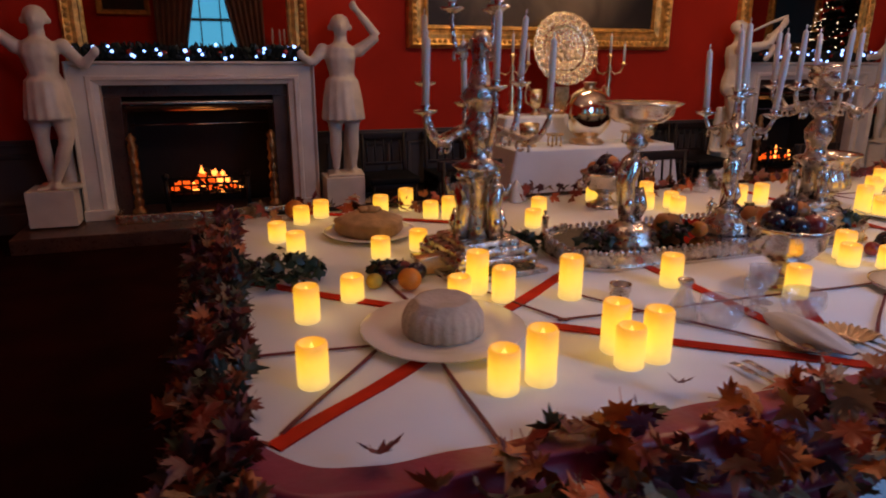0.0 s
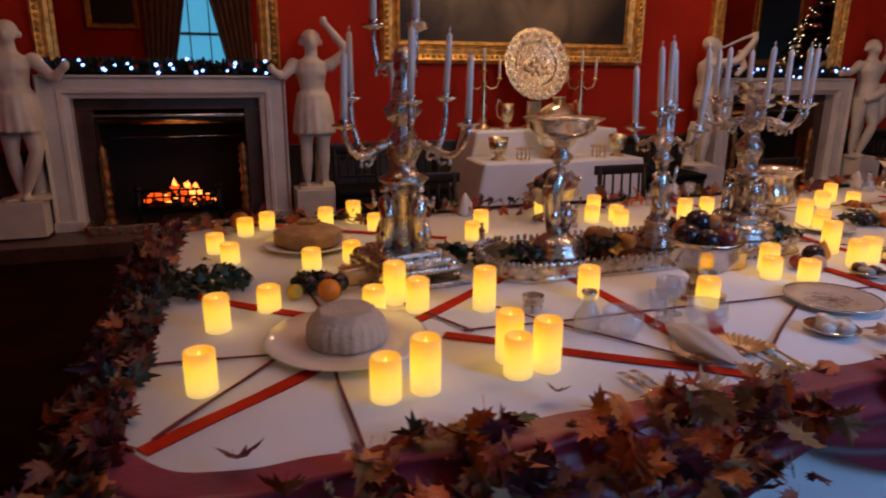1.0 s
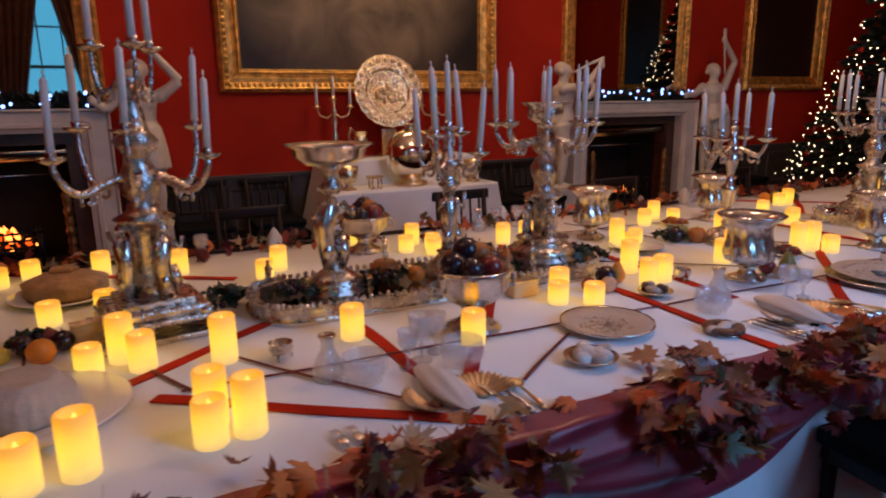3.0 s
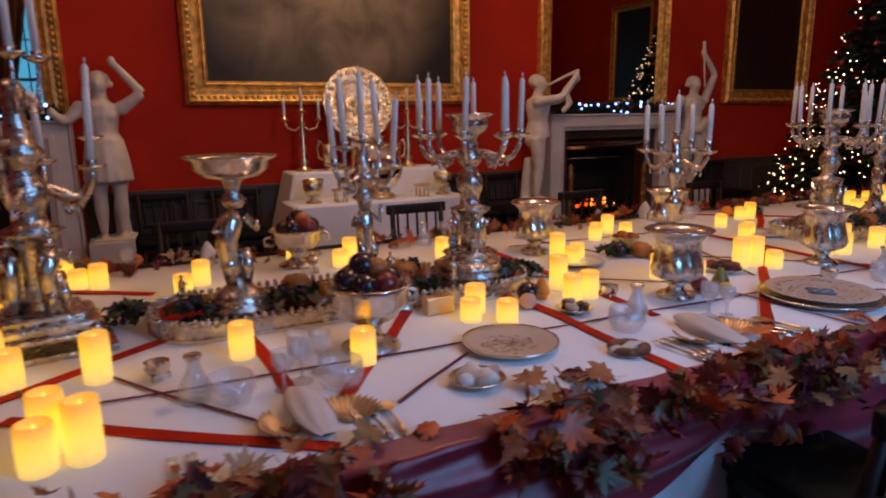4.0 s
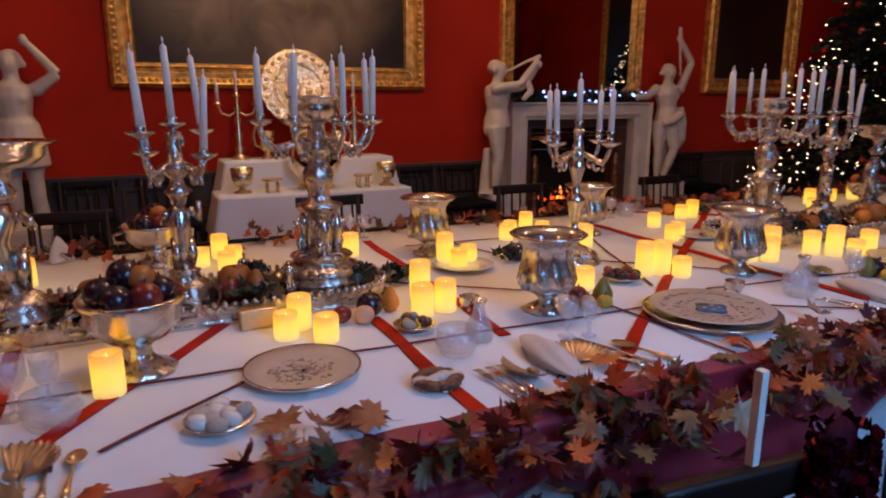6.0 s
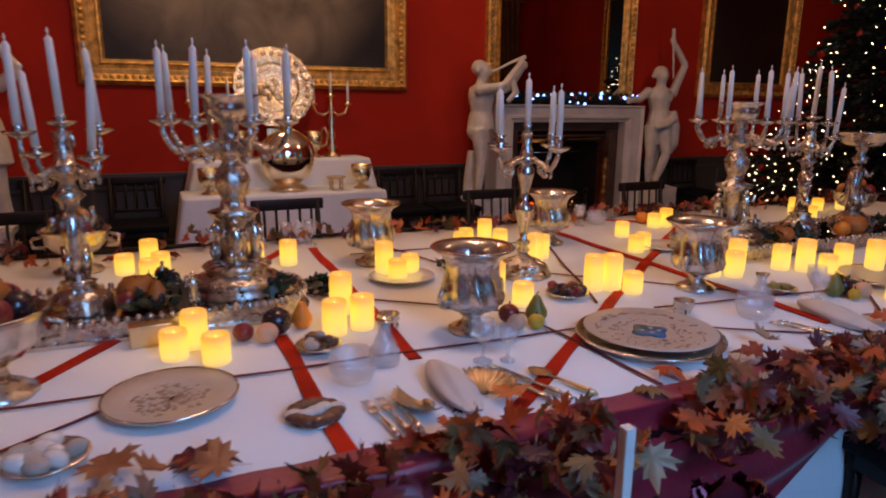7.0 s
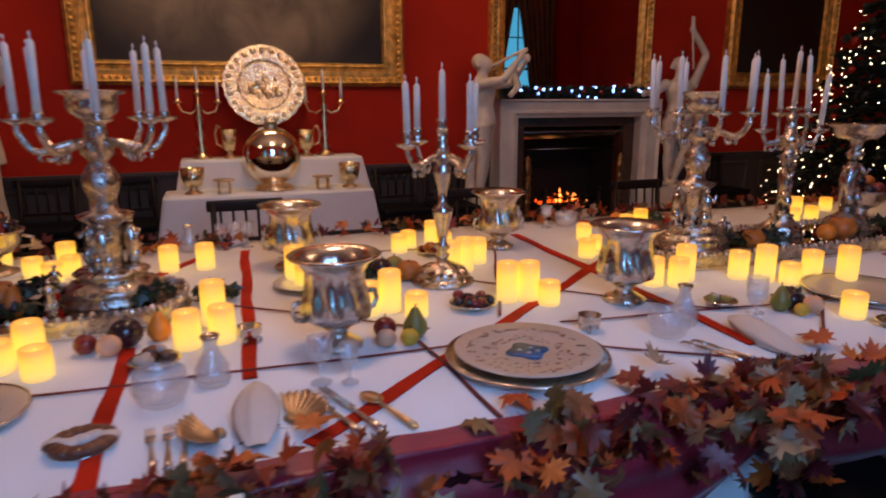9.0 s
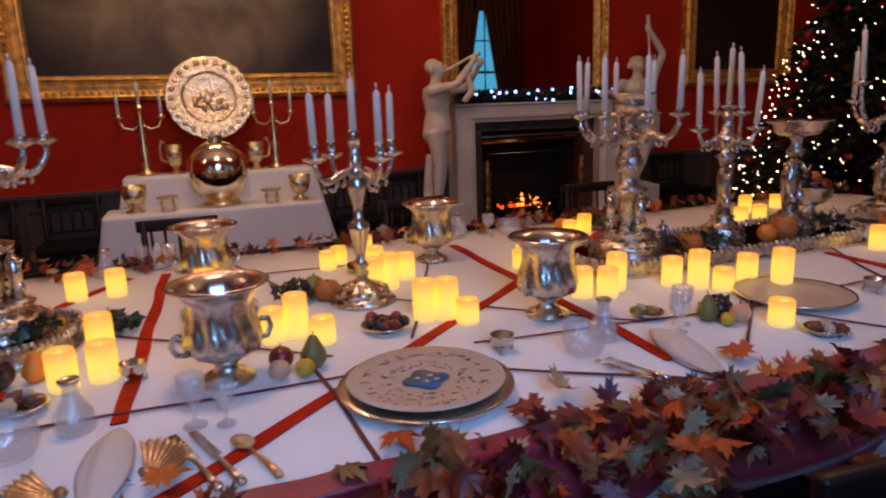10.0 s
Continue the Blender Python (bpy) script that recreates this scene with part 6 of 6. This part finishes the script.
def draped(x0, x1, y0, y1, z0, z1, flare):
    base, top = rounded(x0, x1, y0, y1, 0.03, 4), rounded(x0, x1, y0, y1, 0.03, 4)
    pts = []
    for i in range(len(top)):
        a, b = Vector(top[i]), Vector(top[(i + 1) % len(top)])
        n = max(1, int((b - a).length / 0.03))
        pts += [a.lerp(b, k / n) for k in range(n)]
    c = Vector(((x0 + x1) / 2, (y0 + y1) / 2))
    bm = bmesh.new()
    rowsv = []
    for f in (0.0, 0.03, 0.3, 0.65, 1.0):
        ring = []
        for i, p in enumerate(pts):
            d = (p - c).normalized()
            q = p + d * flare * f + d * f * 0.014 * math.sin(i * 0.5 + 2 * math.sin(i * 0.11))
            ring.append(bm.verts.new((q.x, q.y, z1 + (z0 - z1) * f)))
        rowsv.append(ring)
    for a, b in zip(rowsv, rowsv[1:]):
        for i in range(len(a)):
            j = (i + 1) % len(a)
            bm.faces.new((a[j], a[i], b[i], b[j]))
    bm.faces.new(rowsv[0])
    return bm


part("lower_cloth", draped(2.55, 4.25, 5.42, 5.94, 0.02, 0.703, 0.12), M_LINEN, sb)
part("upper_cloth", draped(2.68, 4.28, 5.97, 6.44, 0.26, 0.945, 0.16), M_LINEN, sb)

dish = thing("show_dish", "large embossed silver-gilt show dish on a stand", "dish", pose(3.445, 6.27, 0.946))
dm = pose(0, 0, 0.65, 78, 0, 0)
R = 0.37
o = part("rim", lathe([(R * 0.62, 0.012), (R * 0.66, 0.02), (R * 0.74, 0.014), (R * 0.97, 0.03), (R, 0.028), (R, 0.018), (R * 0.74, 0.0), (R * 0.62, 0.0)], 96, lambda a, z: 1 + 0.012 * math.cos(24 * a), False), M_GILT_CHASED, dish)
o.matrix_basis = dm
for i in range(24):
    a = 2 * math.pi * i / 24
    part("boss", ball(R * 0.86 * math.cos(a), R * 0.86 * math.sin(a), 0.026, 0.026, 1.0, 1.0, 0.5, 10), M_GILT, dish).matrix_basis = dm
part("well", lathe([(R * 0.625, -0.004), (R * 0.625, 0.013), (R * 0.55, 0.004), (0.0, 0.008)], 64), M_GILT_CHASED, dish).matrix_basis = dm
gg = random.Random(9)
relief = [ball(gg.uniform(-0.13, 0.13), gg.uniform(-0.10, 0.08), 0.012, gg.uniform(0.018, 0.04), gg.uniform(0.6, 1.2), gg.uniform(0.8, 1.8), 0.5, 10) for i in range(20)]
rel = tagged(part("relief", merge(*relief), M_GILT, dish), kind="stuff")
rel.matrix_basis = dm
part("stand", merge(box(0, 0.02, 0.14, 0.16, 0.03, 0.27, 0.006), box(0, 0.0, 0.015, 0.22, 0.12, 0.03, 0.006)), M_GILT, dish)

orb = thing("gilt_flask", "polished round silver-gilt flask on a foot", "flask", pose(3.435, 5.72, 0.704))
part("body", ball(0, 0, 0.290, 0.247, 1, 0.8, 1, 48), material("polished_gilt", (0.95, 0.85, 0.68), 0.12, metal=1.0, vary=0.08, scale=6, fine=20, bump=0.03), orb)
part("foot", lathe([(0.165, 0), (0.17, 0.02), (0.15, 0.04), (0.10, 0.05), (0.09, 0.065), (0.11, 0.085)], 36), M_GILT, orb)
part("neck", lathe([(0.07, 0.52), (0.05, 0.545), (0.06, 0.57), (0.07, 0.58), (0.05, 0.585)], 28), M_GILT, orb)


def gilt_cup(x, y, z, h, r, handle, label):
    c = thing("gilt_cup", label, "cup", pose(x, y, z), group="buffet plate")
    part("bowl", lathe([(r * 0.35, h * 0.25), (r * 0.7, h * 0.32), (r * 0.92, h * 0.6), (r, h), (r * 0.94, h), (r * 0.85, h * 0.6), (r * 0.4, h * 0.38), (0, h * 0.36)], 36, gadroon(12, 0.05)), M_GILT_CHASED, c)
    part("foot", lathe([(r * 0.8, 0), (r * 0.8, h * 0.05), (r * 0.45, h * 0.12), (r * 0.3, h * 0.2), (r * 0.4, h * 0.26)], 30), M_GILT, c)
    if handle:
        part("handle", tube([(handle * r * 0.8, 0, h * 0.4), (handle * r * 1.5, 0, h * 0.5), (handle * r * 1.7, 0, h * 0.85), (handle * r * 1.35, 0, h * 1.15), (handle * r * 1.0, 0, h * 1.05)], 0.011, 8), M_GILT, c)


gilt_cup(2.78, 5.66, 0.704, 0.215, 0.092, 0, "broad silver-gilt cup on the buffet cloth")
gilt_cup(4.09, 5.66, 0.704, 0.215, 0.09, 0, "broad silver-gilt cup on the buffet cloth")
gilt_cup(3.10, 6.20, 0.946, 0.26, 0.07, -1, "silver-gilt ewer with a scrolled handle")
gilt_cup(3.79, 6.20, 0.946, 0.25, 0.08, 1, "silver-gilt ewer with a scrolled handle")
for x in (3.02, 3.84):
    s = thing("salt_stand", "low silver-gilt stand with ball feet", "stand", pose(x, 5.60, 0.704), group="buffet plate")
    part("top", lathe([(0.06, 0.10), (0.085, 0.105), (0.085, 0.12), (0.07, 0.118), (0, 0.112)], 28), M_GILT, s)
    for i in range(4):
        a = math.pi / 4 + math.pi / 2 * i
        part("leg", merge(tube([(0.055 * math.cos(a), 0.055 * math.sin(a), 0.105), (0.065 * math.cos(a), 0.065 * math.sin(a), 0.05), (0.06 * math.cos(a), 0.06 * math.sin(a), 0.012)], 0.009, 8), ball(0.06 * math.cos(a), 0.06 * math.sin(a), 0.013, 0.013)), M_GILT, s)
for x in (2.86, 3.98):
    k = thing("buffet_candlestick", "slender silver-gilt three-branched candlestick", "candlestick", pose(x, 6.26, 0.946), group="buffet plate")
    part("stem", lathe([(0.085, 0), (0.088, 0.015), (0.05, 0.035), (0.03, 0.06), (0.045, 0.09), (0.02, 0.13), (0.035, 0.22), (0.018, 0.28), (0.03, 0.36), (0.014, 0.42), (0.03, 0.46), (0.014, 0.5), (0.02, 0.58)], 24), M_GILT, k)
    for s in (-1, 0, 1):
        if s:
            part("branch", tube([(s * 0.01, 0, 0.44), (s * 0.07, 0, 0.40), (s * 0.14, 0, 0.42), (s * 0.17, 0, 0.49)], 0.009, 8), M_GILT, k)
        part("drip_pan", shift(lathe([(0.01, 0), (0.035, 0.012), (0.036, 0.018), (0.014, 0.012), (0.018, 0.04), (0.01, 0.04)], 18), Matrix.Translation((s * 0.17, 0, 0.49 if s else 0.57))), M_GILT, k)
        taper(k, s * 0.17, 0, 0.51 if s else 0.60, 0.20)

# ---------------------------------------------------------------- mantel garlands with fairy lights
M_PINE = material("dark_pine", (0.009, 0.014, 0.008), 0.6, vary=0.4, scale=20, fine=90, bump=0.2, per_island=0.5)
M_BAUBLE = material("red_bauble", (0.28, 0.02, 0.012), 0.16, vary=0.1, scale=5, fine=20, bump=0.0, clear=0.6)


def needles(count, place, length, g):
    """Short flat sprigs, joined, at the places that place() gives."""
    verts, faces = [], []
    for i in range(count):
        p, d = place()
        d = d.normalized()
        s = d.cross(Vector((g.uniform(-1, 1), g.uniform(-1, 1), g.uniform(-1, 1)))).normalized()
        l, w = length * g.uniform(0.6, 1.3), length * 0.16
        o = len(verts)
        verts += [tuple(p - s * w), tuple(p + s * w), tuple(p + d * l * 0.6 + s * w * 1.3), tuple(p + d * l), tuple(p + d * l * 0.6 - s * w * 1.3)]
        faces.append((o, o + 1, o + 2, o + 3, o + 4))
    me = bpy.data.meshes.new("needles")
    me.from_pydata(verts, [], faces)
    me.materials.append(M_PINE)
    return me


def mantel_garland(cx, seed):
    m = thing("mantel_garland", "pine garland with cold white fairy lights on the mantel", "garland", pose(cx, WY1 - 0.14, 1.469))
    g = random.Random(seed)

    def spot():
        a = g.uniform(0, math.pi)
        return Vector((g.uniform(-0.92, 0.92), 0.07 * math.cos(a) * g.random(), 0.02 + 0.07 * math.sin(a) * g.random())), Vector((g.uniform(-1, 1), math.cos(a) + g.uniform(-0.5, 0.5), math.sin(a) + g.uniform(-0.2, 0.8)))
    ob = new("greenery", needles(1500, spot, 0.075, g))
    ob.parent = m
    tagged(ob, kind="stuff")
    for i in range(22):
        x = -0.88 + 1.76 * (i + g.uniform(-0.9, 0.9)) / 21
        b = part("bulb", ball(0, 0, 0, g.uniform(0.011, 0.018), seg=8), M_FAIRY_BLUE, m)
        b.location = (x, -0.085 - 0.03 * g.random(), g.uniform(0.01, 0.14))
    for i in range(7):
        b = part("bauble", ball(0, 0, 0, 0.028, seg=12), M_BAUBLE, m)
        b.location = (-0.75 + 0.25 * i + g.uniform(-0.05, 0.05), -0.05, g.uniform(0.06, 0.11))
    part("stem", tube([(-0.92, 0, 0.012), (0.92, 0, 0.012)], 0.01, 6), M_WOOD, m)


mantel_garland(FIREPLACES[0], 3)
mantel_garland(FIREPLACES[1], 4)


# ---------------------------------------------------------------- the Christmas tree
def christmas_tree(x, y, h, r):
    t = thing("christmas_tree", "tall dark fir tree hung with warm lights and red baubles", "christmas tree", pose(x, y, 0))
    g = random.Random(17)
    part("trunk", tube([(0, 0, 0.0), (0, 0, h * 0.5), (0, 0, h * 0.98)], [0.09, 0.06, 0.01], 10), M_WOOD, t)
    boughs = []
    for i in range(150):
        f = (i + 0.5) / 150
        z = 0.45 + (h - 0.55) * f
        a = i * 2.39996 + g.uniform(-0.2, 0.2)
        l = (r * (1 - f) ** 0.9 + 0.08) * g.uniform(0.8, 1.08)
        boughs.append((a, z, l))
    limbs = [tube([(0, 0, z), (0.5 * l * math.cos(a), 0.5 * l * math.sin(a), z - 0.02), (l * math.cos(a), l * math.sin(a), z - 0.10 * l)], [0.014, 0.009, 0.004], 5) for a, z, l in boughs]
    tagged(part("bough_wood", merge(*limbs), M_WOOD, t), kind="stuff")

    def spot():
        a, z, l = g.choice(boughs)
        u = g.random() ** 0.6
        sidew = g.gauss(0, 0.10) * l * (1.1 - u)
        p = Vector((u * l * math.cos(a) - sidew * math.sin(a), u * l * math.sin(a) + sidew * math.cos(a), z - 0.10 * l * u * u + g.uniform(-0.05, 0.03)))
        return p, Vector((math.cos(a) + g.uniform(-0.8, 0.8), math.sin(a) + g.uniform(-0.8, 0.8), g.uniform(-0.7, 0.3)))
    ob = new("crown", needles(26000, spot, 0.085, g))
    ob.parent = t
    tagged(ob, kind="stuff")
    bulbs, kept = [], []
    while len(bulbs) < 560:
        f = 1 - math.sqrt(1 - g.random() * 0.995)
        z, a = 0.5 + (h - 0.6) * f, g.uniform(0, 2 * math.pi)
        l = (r * (1 - f) ** 0.9 + 0.08) * g.uniform(0.86, 1.04)
        p = Vector((l * math.cos(a), l * math.sin(a), z - 0.1 * l))
        if any((p - q).length < 0.09 for q in kept):
            continue
        kept.append(p)
        bulbs.append(ball(p.x, p.y, p.z, g.uniform(0.0052, 0.0085), seg=6))
    tagged(part("fairy_lights", merge(*bulbs), M_FAIRY_WARM, t, "warm white fairy lights"), kind="stuff")
    for i in range(60):
        a, z, l = boughs[(i * 7) % 150]
        b = part("bauble", ball(0, 0, 0, 0.04, seg=12), M_BAUBLE, t)
        b.location = (0.95 * l * math.cos(a + 0.1), 0.95 * l * math.sin(a + 0.1), z - 0.1 * l - 0.05)
    part("stand", lathe([(0.22, 0), (0.24, 0.02), (0.18, 0.3), (0.2, 0.32), (0.1, 0.3)], 24), M_BLACK, t)


christmas_tree(10.0, 4.75, 3.9, 1.42)

# ---------------------------------------------------------------- ceiling lamps out of the picture's top
for lx in (0.0, 3.4, 6.8):
    ch = thing("chandelier", "brass chandelier with warm lamps under the ceiling", "chandelier", pose(lx, 2.5, 0))
    part("rod", tube([(0, 0, 4.15), (0, 0, CEIL)], 0.015, 8), M_GILT, ch)
    part("ring", lathe([(0.42, 4.12), (0.45, 4.10), (0.45, 4.14), (0.42, 4.15)], 36, None, False), M_GILT, ch)
    for i in range(6):
        a = math.pi / 3 * i
        part("arm", tube([(0, 0, 4.2), (0.25 * math.cos(a), 0.25 * math.sin(a), 4.10), (0.43 * math.cos(a), 0.43 * math.sin(a), 4.13)], 0.009, 6), M_GILT, ch)
pl = thing("picture_lamp", "brass picture lamp over the large painting", "lamp", pose(3.4, 6.0, 4.85))
part("shade", box(0, 0, 0, 1.7, 0.12, 0.06, 0.02), M_GILT, pl)
part("arm", tube([(0, 0, 0), (0, 0.3, 0.05), (0, 0.62, 0.0)], 0.012, 8), M_GILT, pl)
